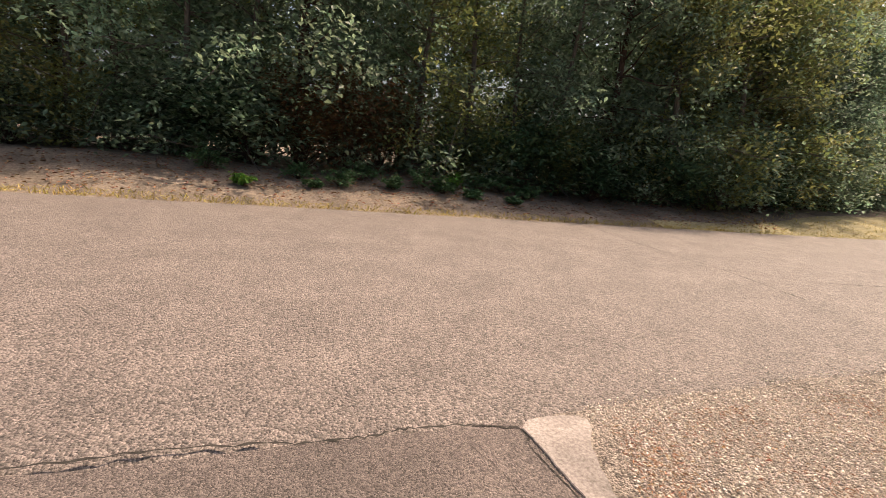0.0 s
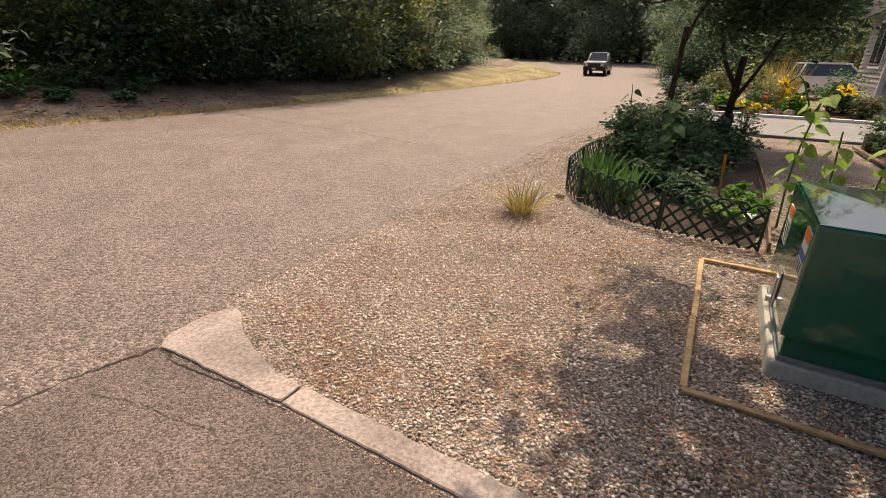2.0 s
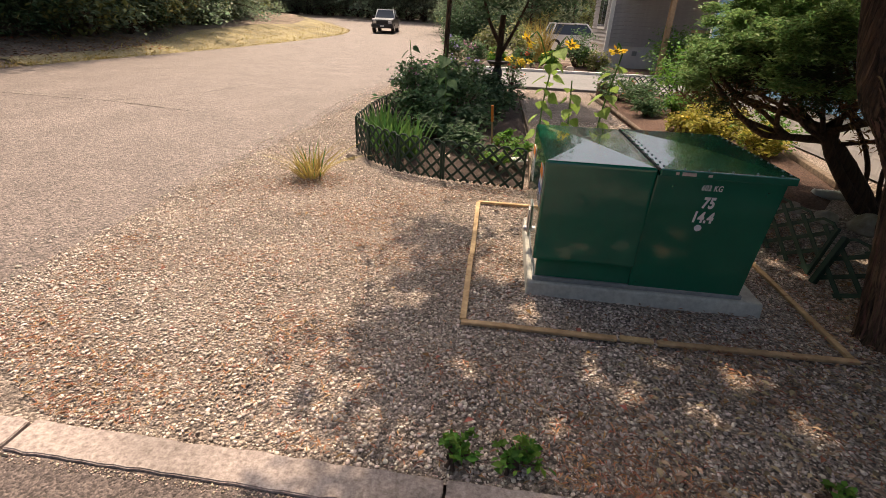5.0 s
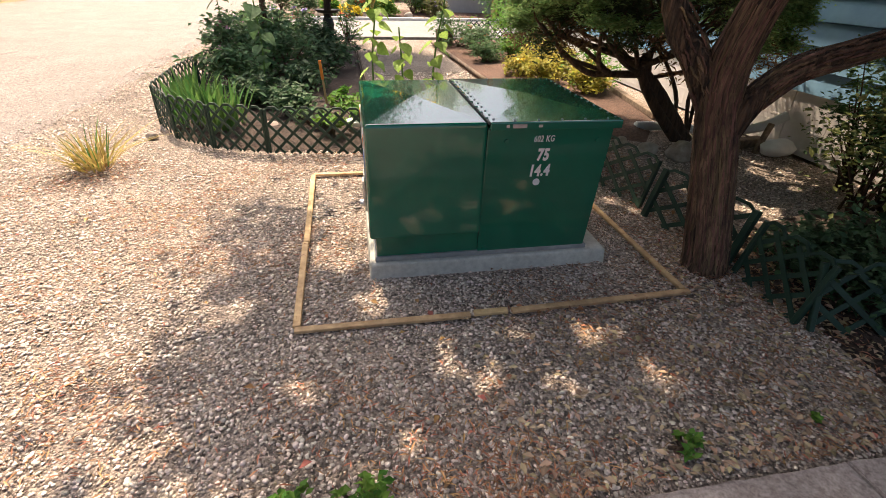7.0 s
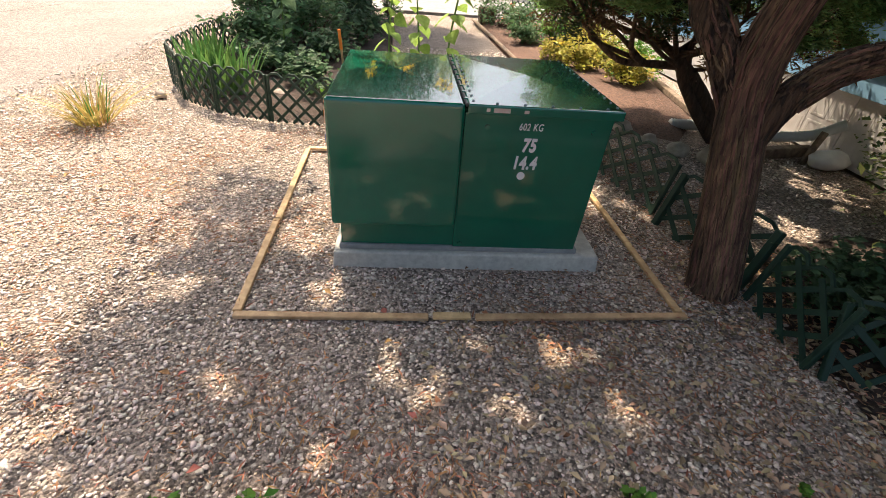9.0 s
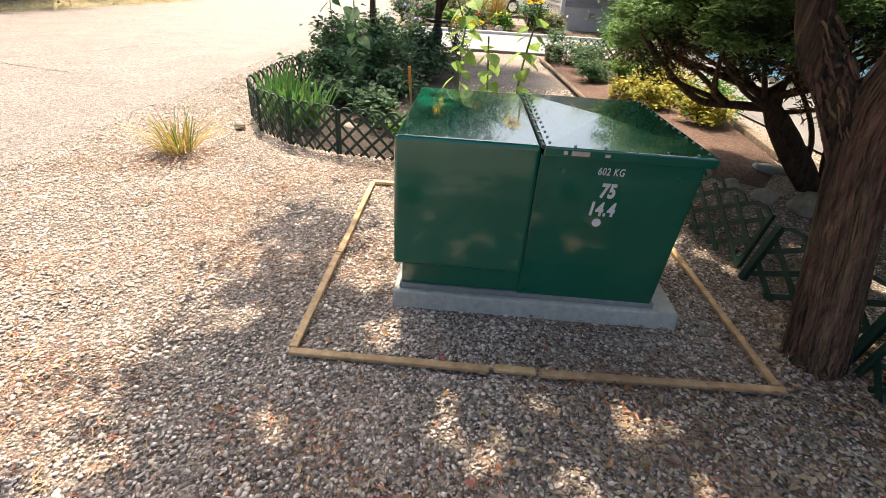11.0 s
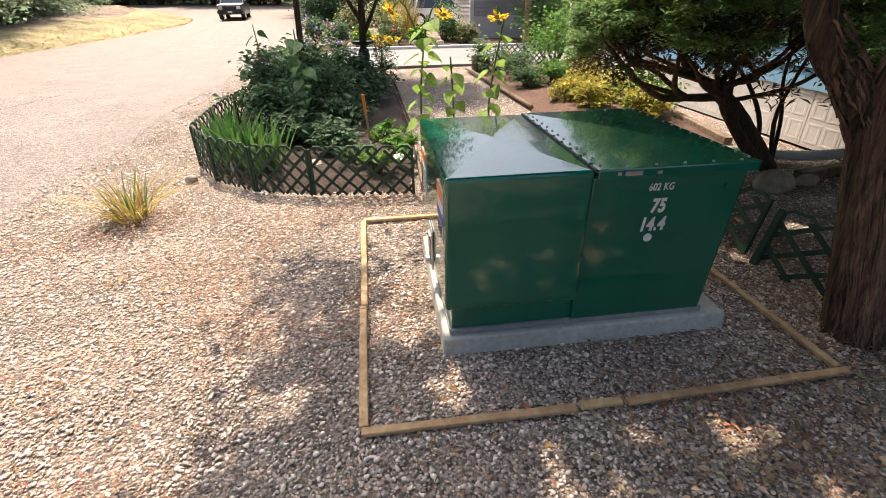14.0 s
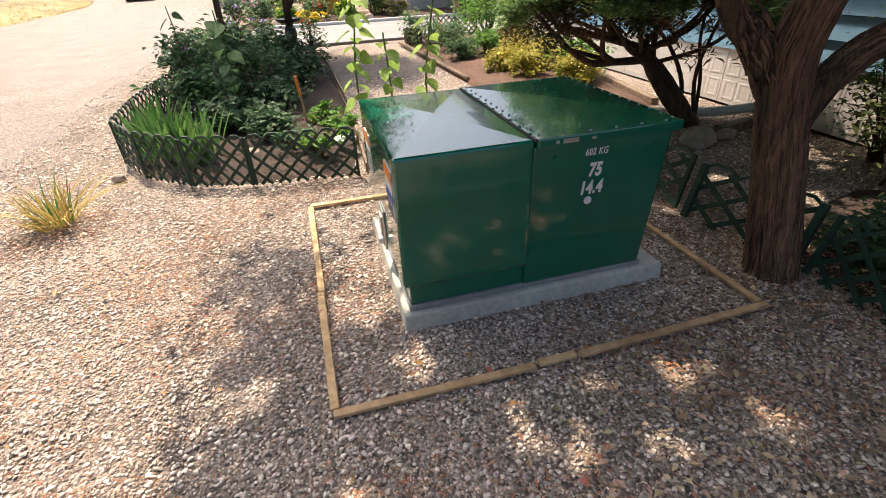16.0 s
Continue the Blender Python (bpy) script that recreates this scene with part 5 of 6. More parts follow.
# ---- the spreading juniper ----
def juniper():
    rng = np.random.default_rng(241)
    t = thing("juniper", "wide umbrella-shaped juniper with bare twisted dark stems", "tree", (3.35, 2.15, 0.0))
    fork = (-0.70, 0.0, 0.72)
    runs = [([(0, 0, -0.03), (-0.18, 0.02, 0.2), (-0.46, 0.0, 0.5), fork], 0.095, 0.06, 12),
            ([(-0.12, -0.06, 0.02), (-0.36, -0.09, 0.24), (-0.60, -0.07, 0.52), (-0.72, 0.02, 0.80)], 0.055, 0.04, 10),
            ([(-0.64, 0.0, 0.66), (-0.92, 0.02, 0.66), (-1.18, 0.04, 0.67), (-1.42, 0.06, 0.82), (-1.70, 0.08, 1.08)], 0.042, 0.02, 14),
            ([(-0.14, 0.03, 0.12), (-0.17, 0.05, 0.42), (-0.34, 0.08, 0.72), (-0.62, 0.1, 1.0)], 0.024, 0.014, 10),
            ([(0.04, 0.0, 0.0), (-0.07, 0.0, 0.45), (0.02, 0.02, 0.78), (0.12, 0.0, 1.1)], 0.022, 0.013, 10),
            ([(0.08, 0.05, 0.0), (0.05, 0.06, 0.42), (-0.05, 0.06, 0.75), (-0.02, 0.1, 1.1)], 0.02, 0.012, 10)]
    ends = [(-1.72, -0.1, 1.02), (-1.5, 0.5, 1.1), (-1.4, -0.45, 1.1), (-1.15, 0.2, 1.2), (-0.85, -0.6, 1.15), (-0.7, 0.75, 1.2), (-0.4, -0.35, 1.15), (-0.15, 0.4, 1.2),
            (0.1, -0.5, 1.15), (0.25, 0.1, 1.2), (-1.15, 0.9, 1.15), (-0.55, 0.1, 1.3), (-1.0, -0.25, 1.15), (-1.25, -0.2, 1.1), (-1.55, 0.2, 1.1)]
    starts = [fork, (-0.70, 0.02, 0.76), (-0.58, 0.0, 0.62), (-0.98, 0.02, 0.67)]
    boughs = []
    for j, e in enumerate(ends):
        start = starts[3] if j in (0, 13, 14) else starts[j % 3]
        a, b = Vector(start), Vector(e)
        mid = a.lerp(b, 0.5) + Vector((rng.normal(0, 0.06), rng.normal(0, 0.06), -0.07 + rng.normal(0, 0.03)))
        late = a.lerp(b, 0.8) + Vector((rng.normal(0, 0.05), rng.normal(0, 0.05), -0.05))
        fan = [([start, tuple(mid), tuple(late), e], 0.032 if j % 2 else 0.022, 0.011, 10)]
        boughs.append(fan)
        for _ in range(4):
            q = b + Vector((rng.normal(0, 0.2), rng.normal(0, 0.2), 0.10 + rng.random() * 0.15))
            p = a.lerp(b, 0.6 + 0.4 * rng.random())
            fan.append(([tuple(p), tuple((p + q) / 2 + Vector(rng.normal(0, 0.04, 3))), tuple(q)], 0.012, 0.005, 4))
    part("trunk", tubes_mesh("trunk", runs[:2], M_BARKD, 12, 0.10, 241), None, t)
    for k, one in enumerate(runs[2:6]):
        part("stem", tubes_mesh("stem", [one], M_BARKD, 8, 0.10, 242 + k), None, t)
    for k, fan in enumerate(boughs):
        part("branch", tubes_mesh("branch", fan, M_BARKD, 8, 0.10, 250 + k), None, t)
    open_ = [(2.87, 0.5, 0.2), (3.6, 1.1, 0.25), (2.6, 0.9, 0.1)]
    cl, top, dry = [], [], []
    for _ in range(760):
        a, r = rng.random() * 6.283, math.sqrt(rng.random())
        x, y = -0.64 + 1.27 * r * math.cos(a), 0.12 + 1.15 * r * math.sin(a)
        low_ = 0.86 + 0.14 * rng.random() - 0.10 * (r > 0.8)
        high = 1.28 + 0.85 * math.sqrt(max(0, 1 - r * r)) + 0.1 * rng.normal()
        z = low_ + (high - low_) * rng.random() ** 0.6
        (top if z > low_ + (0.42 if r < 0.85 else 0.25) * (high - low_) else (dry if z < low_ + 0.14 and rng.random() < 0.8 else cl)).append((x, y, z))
    # Dark spray low down, bright spray on top, imitating shade and sun.
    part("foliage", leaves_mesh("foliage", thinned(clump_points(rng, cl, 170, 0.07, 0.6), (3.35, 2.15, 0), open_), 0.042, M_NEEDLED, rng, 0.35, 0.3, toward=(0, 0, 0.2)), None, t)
    part("foliage", leaves_mesh("foliage", thinned(clump_points(rng, top, 300, 0.055, 0.45), (3.35, 2.15, 0), open_), 0.042, M_NEEDLE, rng, 0.5, 0.3, toward=(0, -0.2, 0.25)), None, t, "bright green sprays with sunlight painted into the colour")
    part("dead_foliage", leaves_mesh("dead_foliage", clump_points(rng, dry, 70, 0.075, 0.6), 0.06, M_LRED, rng, 0.2, 0.14), None, t, "dry brown inner twigs")


juniper()


def rock(at, size, seed, group="garden rocks"):
    rng = np.random.default_rng(seed)
    bm = bmesh.new()
    bmesh.ops.create_icosphere(bm, subdivisions=3, radius=0.5)
    off = rng.random(3) * 9
    for v in bm.verts:
        k = 1 + 0.28 * noise.noise(v.co * 2.2 + Vector(off)) + 0.08 * noise.noise(v.co * 7 + Vector(off))
        v.co = Vector((v.co.x * size[0], v.co.y * size[1], max(v.co.z, -0.22) * size[2])) * k
    o = tagged(part("rock", bm, M_ROCK, smooth=True), "rounded grey-brown field rock on the ground", "rock", group)
    o.location = (at[0], at[1], 0.18 * size[2] + 0.01)
    return o


for j, (x, y, s) in enumerate(((2.98, 1.62, 0.30), (2.72, 1.78, 0.2), (2.55, 2.0, 0.17), (3.32, 1.66, 0.17), (2.45, 2.35, 0.2), (-1.95, 2.66, 0.11), (-0.85, 2.75, 0.2))):
    rock((x, y), (s, s * 0.8, s * 0.75), 260 + j)
lg = thing("timber_edging", "weathered brown timber edging on the ground", "timber")
for a, b, h in (((3.3, 1.75), (4.05, 1.9), 0.09), ((3.5, 2.9), (3.76, 4.6), 0.07)):
    d = Vector((b[0] - a[0], b[1] - a[1], 0))
    o = part("timber", box_bm(0, d.length, -0.045, 0.045, 0, h, 0.012, 2), M_LOG, lg)
    o.matrix_basis = pose(a[0], a[1], 0.005, 0, 0, math.degrees(math.atan2(d.y, d.x)))
tl = thing("tree_pole", "long thin weathered pole lying along the mulch bed", "pole", (0, 0, 0.04))
part("pole", tubes_mesh("pole", [([(1.78, 9.3, 0.03), (1.88, 7.2, 0.02), (1.95, 5.0, 0.02)], 0.035, 0.03, 10)], M_LOG, 8, 0.08, 5), None, tl)

# ---- mulch bed in front of the blue house ----
bed_sheet("mulch_bed", [(1.95, 4.4), (2.1, 3.3), (2.35, 2.35), (2.9, 2.1), (3.42, 2.8), (3.7, 4.5), (3.8, 7.0), (3.8, 10.0), (2.0, 10.0), (1.85, 7.0)], 0.05, M_MULCH, "red-brown bark mulch bed with low shrubs")
for j, (x, y, r, m, lab) in enumerate(((2.75, 4.75, 0.27, M_LGOLD, "golden yellow"), (3.2, 5.15, 0.32, M_LGOLD, "golden yellow"), (2.95, 5.75, 0.28, M_LGOLD, "golden yellow"), (3.35, 4.35, 0.38, M_LBRIGHT, "bright green"),
                                       (3.3, 6.1, 0.34, M_LGOLD, "golden yellow"), (2.6, 5.3, 0.25, M_LGOLD, "golden yellow"), (2.9, 6.8, 0.34, M_LBRIGHT, "bright green"), (3.5, 7.1, 0.42, M_LBRIGHT, "bright green"), (2.35, 6.6, 0.26, M_LROSE, "dark green"),
                                       (2.5, 7.6, 0.4, M_LROSE, "dark green"), (2.25, 8.5, 0.42, M_LROSE, "dark green"), (3.55, 8.6, 0.75, M_LBRIGHT, "bright green"), (3.1, 4.0, 0.3, M_LGOLD, "golden yellow"))):
    fl = (M_FLOWERR, 6, 0.04) if j in (9,) else ((M_FLOWERY, 10, 0.035) if j in (1, 4, 5) else None)
    shrub("bed_shrub", lab + " low shrub in the bark mulch bed", "shrub", (x, y, 0.05), (r, r, r * (0.75 if j != 11 else 1.0)), 40, 30 if j != 11 else 60, 0.055 if j != 11 else 0.07, m, 280 + j, fl, 0.25, "mulch bed shrubs")
pt = thing("plant_pot", "dark brown square plant pot with leafy plants", "plant pot", (2.05, 9.1, 0.02))
part("pot", box_bm(-0.16, 0.16, -0.16, 0.16, 0, 0.32, 0.012, 2, (-0.02, 0.02, -0.02, 0.02)), M_BARK, pt)
part("pot_foliage", leaves_mesh("pot_foliage", np.random.default_rng(5).normal(0, 0.13, (420, 3)) * [1, 1, 0.8] + [0, 0, 0.48], 0.07, M_LROSE, np.random.default_rng(6)), None, pt)
lattice_fence([(2.75, 10.05), (3.3, 10.05), (3.85, 10.05)], "dark lattice edging beside the concrete driveway", 0.42)
bed_sheet("shade_bed", [(2.12, -1.3), (4.1, -1.3), (4.1, 0.1), (3.3, 0.45), (2.6, 0.3), (2.15, -0.1)], 0.012, M_SOIL, "dark soil bed in the shade behind the lattice")
for j, (x, y, r, h, m) in enumerate(((3.75, 0.35, 0.42, 0.62, M_LROSE), (3.5, 0.32, 0.42, 0.78, M_LYELLOW), (3.85, 0.75, 0.36, 0.7, M_LROSE), (2.45, -0.3, 0.26, 0.22, M_LDARK), (2.5, -0.62, 0.24, 0.26, M_LDARK), (2.95, -0.6, 0.3, 0.3, M_LDARK), (3.6, -0.3, 0.38, 0.45, M_LDARK), (2.75, -0.45, 0.32, 0.2, M_LDARK), (3.2, -0.85, 0.5, 0.45, M_LROSE))):
    shrub("shade_shrub", "leafy green shrub in the shade behind the lattice", "shrub", (x, y, 0.02), (r, r, h), 44, 34, 0.046, m, 310 + j, None, 0.2, "shade shrubs")
for j, (x, y, s) in enumerate(((-0.30, -1.28, 0.11), (-0.08, -1.26, 0.13), (1.05, -1.25, 0.085), (1.62, -1.22, 0.045))):
    shrub("kerb_weed", "small bright green weed growing beside the kerb", "weed", (x, y, 0.015), (s * 0.7, s * 0.7, s * 0.5), 14, 13, 0.03, M_LBRIGHT, 330 + j, group="weeds by the kerb", aspect=0.6)
t = thing("grass_tuft", "yellowing tuft of ornamental grass in the gravel", "grass", (-2.12, 1.88, 0.01))
tuft_blades = part("straw_blade", blades_mesh("straw_blade", 120, np.random.default_rng(8), 0.13, 0.38, 0.013, M_LSTRAW, 0.95, 0.9), None, t)
tagged(tuft_blades, kind="stuff")
part("green_blade", blades_mesh("green_blade", 12, np.random.default_rng(9), 0.10, 0.40, 0.012, M_LIRIS, 0.55, 0.5), None, t, "greener inner blades")


# ---- the blue house ----
def blue_house():
    h = thing("blue_house", "pale blue lap-sided house on white panelled skirting", "house")
    x0, y0, y1 = 4.22, -4.0, 9.6
    part("foundation", box_bm(x0 + 0.03, 9.5, y0 + 0.03, y1 - 0.03, 0.0, 0.56), M_SKIRT, h)
    part("wall", box_bm(x0 + 0.03, 9.5, y0 + 0.03, y1 - 0.03, 0.56, 3.2), M_SIDEB, h)
    # pressed skirting panels, two tall cells a panel
    bm = bmesh.new()
    yc, zc = (0.004, 0.03, 0.213, 0.237, 0.42, 0.446), (0.0, 0.06, 0.35, 0.41, 0.74, 0.80)
    g = [[bm.verts.new((-0.012, y, z)) for y in yc] for z in zc]
    cells = []
    for i in range(5):
        for j in range(5):
            f = bm.faces.new((g[i][j], g[i + 1][j], g[i + 1][j + 1], g[i][j + 1]))
            if i in (1, 3) and j in (1, 3):
                cells.append(f)
    back = [bm.verts.new((0.03, y, z)) for y, z in ((0.004, 0), (0.446, 0), (0.446, 0.8), (0.004, 0.8))]
    bm.faces.new((g[0][0], g[0][5], back[1], back[0]))
    bm.faces.new((g[5][5], g[5][0], back[3], back[2]))
    bm.faces.new((g[0][5], g[5][5], back[2], back[1]))
    bm.faces.new((g[5][0], g[0][0], back[0], back[3]))
    bmesh.ops.recalc_face_normals(bm, faces=bm.faces[:])
    bmesh.ops.inset_individual(bm, faces=cells, thickness=0.012, depth=0.002)
    bmesh.ops.inset_individual(bm, faces=cells, thickness=0.035, depth=0.0)
    bmesh.ops.inset_individual(bm, faces=cells, thickness=0.010, depth=-0.0015)
    me = bpy.data.meshes.new("skirting_panel")
    bm.to_mesh(me)
    bm.free()
    me.materials.append(M_SKIRT)
    y = y0
    while y < y1 - 0.3:
        o = part("skirting_panel", me, None, h)
        o.location, o.scale = (x0, y, 0.0), (1, 1, 0.7)
        y += 0.45
    # lap boards
    bm = bmesh.new()
    v = [bm.verts.new(p) for p in ((-0.03, 0, 0), (-0.03, 13.6, 0), (-0.006, 13.6, 0.19), (-0.006, 0, 0.19), (0.03, 0, 0), (0.03, 13.6, 0), (0.03, 13.6, 0.19), (0.03, 0, 0.19))]
    for f in ((3, 2, 1, 0), (0, 1, 5, 4), (1, 2, 6, 5), (2, 3, 7, 6), (3, 0, 4, 7)):
        bm.faces.new([v[i] for i in f])
    bmesh.ops.recalc_face_normals(bm, faces=bm.faces[:])
    me = bpy.data.meshes.new("siding_board")
    bm.to_mesh(me)
    bm.free()
    me.materials.append(M_SIDEB)
    for k in range(13):
        part("siding_board", me, None, h).location = (x0, y0, 0.56 + k * 0.2)
    part("corner_trim", box_bm(x0 - 0.04, x0 + 0.06, y1 - 0.04, y1 + 0.03, 0.0, 3.2, 0.004, 1), M_TRIM, h)
    bm = bmesh.new()
    v = [bm.verts.new(p) for p in ((3.8, -4.4, 3.15), (3.8, 10.0, 3.15), (6.9, 10.0, 4.3), (6.9, -4.4, 4.3), (10, 10.0, 3.15), (10, -4.4, 3.15))]
    bm.faces.new((v[0], v[1], v[2], v[3]))
    bm.faces.new((v[3], v[2], v[4], v[5]))
    bm.faces.new((v[0], v[3], v[5]))
    bm.faces.new((v[1], v[4], v[2]))
    bm.faces.new((v[0], v[5], v[4], v[1]))
    part("roof", bm, M_ROOF, h)


blue_house()
hs = thing("drain_hose", "white corrugated drain hose lying along the skirting", "hose")
pts = curve_pts([(2.98, 2.48, 0.06), (3.3, 2.44, 0.06), (3.68, 2.15, 0.09), (3.98, 1.92, 0.18), (4.17, 1.80, 0.33)], 90)
v, f = tube_data(pts, [0.052 if i % 2 else 0.043 for i in range(91)], 12)
part("pipe", mesh_of("pipe", v, f, M_HOSE, True), None, hs)
bg = thing("plastic_bag", "crumpled white plastic sack lying on the ground", "bag", (4.0, 1.62, 0.0), 20)
bm = bmesh.new()
bmesh.ops.create_icosphere(bm, subdivisions=3, radius=0.5)
for q in bm.verts:
    k = 1 + 0.14 * noise.noise(q.co * 3.1) + 0.05 * noise.noise(q.co * 9)
    q.co = Vector((q.co.x * 0.42 * k, q.co.y * 0.26 * k, max(-0.06, q.co.z * 0.17 * k) + 0.07))
part("sack", bm, M_HOSE, bg, smooth=True)
ss = thing("support_stick", "short dark stake leaning in the ground", "stake", (3.82, 1.68, 0))
ss.matrix_world = pose(3.82, 1.68, 0.0, 0, 14, 0)
part("stick", box_bm(-0.025, 0.025, -0.02, 0.02, 0, 0.30, 0.005, 1), M_LOG, ss)

# ---- concrete driveway beyond the bed ----
slab = thing("concrete_driveway", "pale grey concrete driveway slabs beside the garden bed", "driveway", kind="structure")
xs = (-3.35, -0.2, 2.6, 5.6, 9.0)
for a, b in zip(xs, xs[1:]):
    part("slab", box_bm(a + 0.006, b - 0.006, 10.35, 14.6, -0.06, 0.045, 0.008, 1), M_SLAB, slab)
kb = thing("white_kerb", "sunlit white concrete kerb along the driveway", "kerb", kind="structure")
for a, b in ((-1.6, 1.0), (1.01, 3.6), (3.61, 7.0)):
    part("kerb_stone", box_bm(a, b, 14.62, 14.82, -0.02, 0.13, 0.015, 2), M_SKIRT, kb)
bed_sheet("far_bed", [(-2.4, 15.1), (0.5, 15.0), (3.4, 15.0), (5.5, 15.0), (5.5, 17.7), (3.3, 17.8), (0.5, 20.5), (-1.8, 20.0)], 0.10, M_MULCH, "flower bed of soil and mulch before the grey house")
for j, (x, y, r, h, m, fl) in enumerate((
        (-1.5, 15.8, 0.5, 0.45, M_LROSE, M_PINK), (-0.6, 15.5, 0.4, 0.3, M_LBRIGHT, M_FLOWERY), (0.3, 15.6, 0.45, 0.35, M_LROSE, M_FLOWERR), (1.2, 15.5, 0.4, 0.3, M_LBRIGHT, M_FLOWERY),
        (0.2, 17.0, 0.7, 0.75, M_LYELLOW, None), (-1.0, 17.2, 0.6, 0.8, M_LYELLOW, None), (2.2, 16.5, 0.6, 0.75, M_LROSE, None), (2.9, 15.6, 0.4, 0.35, M_LYELLOW, M_LILAC), (2.6, 16.6, 0.4, 0.35, M_LBRIGHT, None),
        (5.1, 15.4, 0.75, 0.9, M_LBRIGHT, None), (5.9, 14.9, 0.9, 1.0, M_LBRIGHT, None), (-2.3, 16.6, 0.5, 0.5, M_LROSE, M_LILAC))):
    shrub("border_plant", "flowering garden plant in the border before the grey house" if fl else "leafy green border shrub before the grey house", "shrub", (x, y, 0.1), (r, r, h), 40, 28, 0.10, m, 350 + j,
          (fl, 14, 0.08) if fl else None, 0.25, "border plants")
for j, (x, y) in enumerate(((-1.0, 15.05), (-0.3, 15.1), (0.4, 15.08), (1.1, 15.1), (1.9, 15.1))):
    rock((x, y), (0.3, 0.25, 0.3), 380 + j, "border rocks").location.z = 0.12
shrub("yellow_flowers", "patch of bright yellow flowers beside the white kerb", "flower", (0.1, 15.1, 0.1), (0.5, 0.25, 0.2), 24, 22, 0.10, M_FLOWERY, 395)
t = thing("ornamental_grass", "tall pale ornamental grass clump", "grass", (0.9, 18.2, 0.1))
part("grass_blade", blades_mesh("grass_blade", 260, np.random.default_rng(18), 0.4, 1.7, 0.03, M_LSTRAW, 0.35, 0.4), None, t)


# ---- the grey house ----
def grey_house():
    h = thing("grey_house", "grey lap-sided house with white skirting, corner trim and a shingled roof", "house")
    x0, x1, y0, y1, zs, ze = 3.5, 12.5, 18.0, 22.0, 0.88, 3.2
    part("foundation", box_bm(x0 + 0.03, x1, y0 + 0.03, y1, -0.1, zs), M_SKIRT, h)
    part("wall", box_bm(x0 + 0.03, x1, y0 + 0.03, y1, zs, ze), M_SIDEG, h)
    n = 16
    step = (ze - zs) / n
    tall = step - 0.016
    for axis_x in (True, False):
        L = (x1 - x0) if axis_x else (y1 - y0)
        bm = bmesh.new()
        v = [bm.verts.new(p) for p in ((0, -0.025, 0), (L, -0.025, 0), (L, -0.004, tall), (0, -0.004, tall), (0, 0.03, 0), (L, 0.03, 0), (L, 0.03, tall), (0, 0.03, tall))]
        for f in ((0, 1, 2, 3), (4, 5, 1, 0), (1, 5, 6, 2), (2, 6, 7, 3), (3, 7, 4, 0)):
            bm.faces.new([v[i] for i in f])
        me = bpy.data.meshes.new("siding_board")
        bm.to_mesh(me)
        bm.free()
        me.materials.append(M_SIDEG)
        for k in range(n):
            o = part("siding_board", me, None, h)
            o.matrix_basis = pose(x0, y0, zs + k * step) if axis_x else pose(x0, y1, zs + k * step, 0, 0, -90)
    part("corner_trim", box_bm(x0 - 0.04, x0 + 0.10, y0 - 0.04, y0 + 0.10, -0.05, ze, 0.005, 1), M_TRIM, h, "white corner board")
    for a, b in ((18.7, 20.5),):
        w = part("window", box_bm(x0 - 0.05, x0 + 0.02, a, b, 1.45, 3.0, 0.006, 1), M_TRIM, h, "white framed window")
        for k in range(2):
            m0 = a + 0.08 + k * (b - a - 0.08) / 2
            part("pane", box_bm(x0 - 0.056, x0 - 0.03, m0, m0 + (b - a) / 2 - 0.12, 1.54, 2.9), M_GLASS, w, "dark glass pane")
    part("vent", box_bm(4.55, 4.72, y0 - 0.06, y0 + 0.02, 0.55, 0.72, 0.01), M_SEAL, h, "small grey vent cover")
    roof = part("roof", prism_roof(x0 - 0.35, x1, y0 - 0.4, y1 + 0.4, ze, 4.0), M_ROOF, h)
    part("gutter", box_bm(x0 - 0.36, x1, y0 - 0.47, y0 - 0.36, ze - 0.02, ze + 0.12, 0.01), M_SEAL, roof, "grey gutter")
    bm = bmesh.new()
    for i in range(12):
        for k in range(30):
            u = i / 12
            ya, za = y0 - 0.4 + (y1 - y0 + 0.8) / 2 * u, ze + 0.14 + (4.0 - ze) * u
            xa = x0 - 0.33 + k * 0.3 + (0.15 if i % 2 else 0)
            q = [bm.verts.new(p) for p in ((xa, ya, za - 0.005), (xa + 0.285, ya, za - 0.005), (xa + 0.285, ya + 0.42, za + 0.125), (xa, ya + 0.42, za + 0.125))]
            bm.faces.new(q)
    part("shingles", bm, M_ROOF, roof)
    return h


def prism_roof(x0, x1, y0, y1, z0, z1):
    bm = bmesh.new()
    ym = (y0 + y1) / 2
    lo = [bm.verts.new(p) for p in ((x0, y0, z0), (x1, y0, z0), (x1, y1, z0), (x0, y1, z0))]
    up = [bm.verts.new(p) for p in ((x0, y0, z0 + 0.13), (x1, y0, z0 + 0.13), (x1, y1, z0 + 0.13), (x0, y1, z0 + 0.13))]
    r = [bm.verts.new(p) for p in ((x0, ym, z1 + 0.13), (x1, ym, z1 + 0.13))]
    bm.faces.new(lo[::-1])
    bm.faces.new((up[0], up[1], r[1], r[0]))
    bm.faces.new((up[2], up[3], r[0], r[1]))
    bm.faces.new((lo[0], lo[1], up[1], up[0]))
    bm.faces.new((lo[2], lo[3], up[3], up[2]))
    bm.faces.new((lo[3], lo[0], up[0], r[0], up[3]))
    bm.faces.new((lo[1], lo[2], up[2], r[1], up[1]))
    return bm


grey_house()


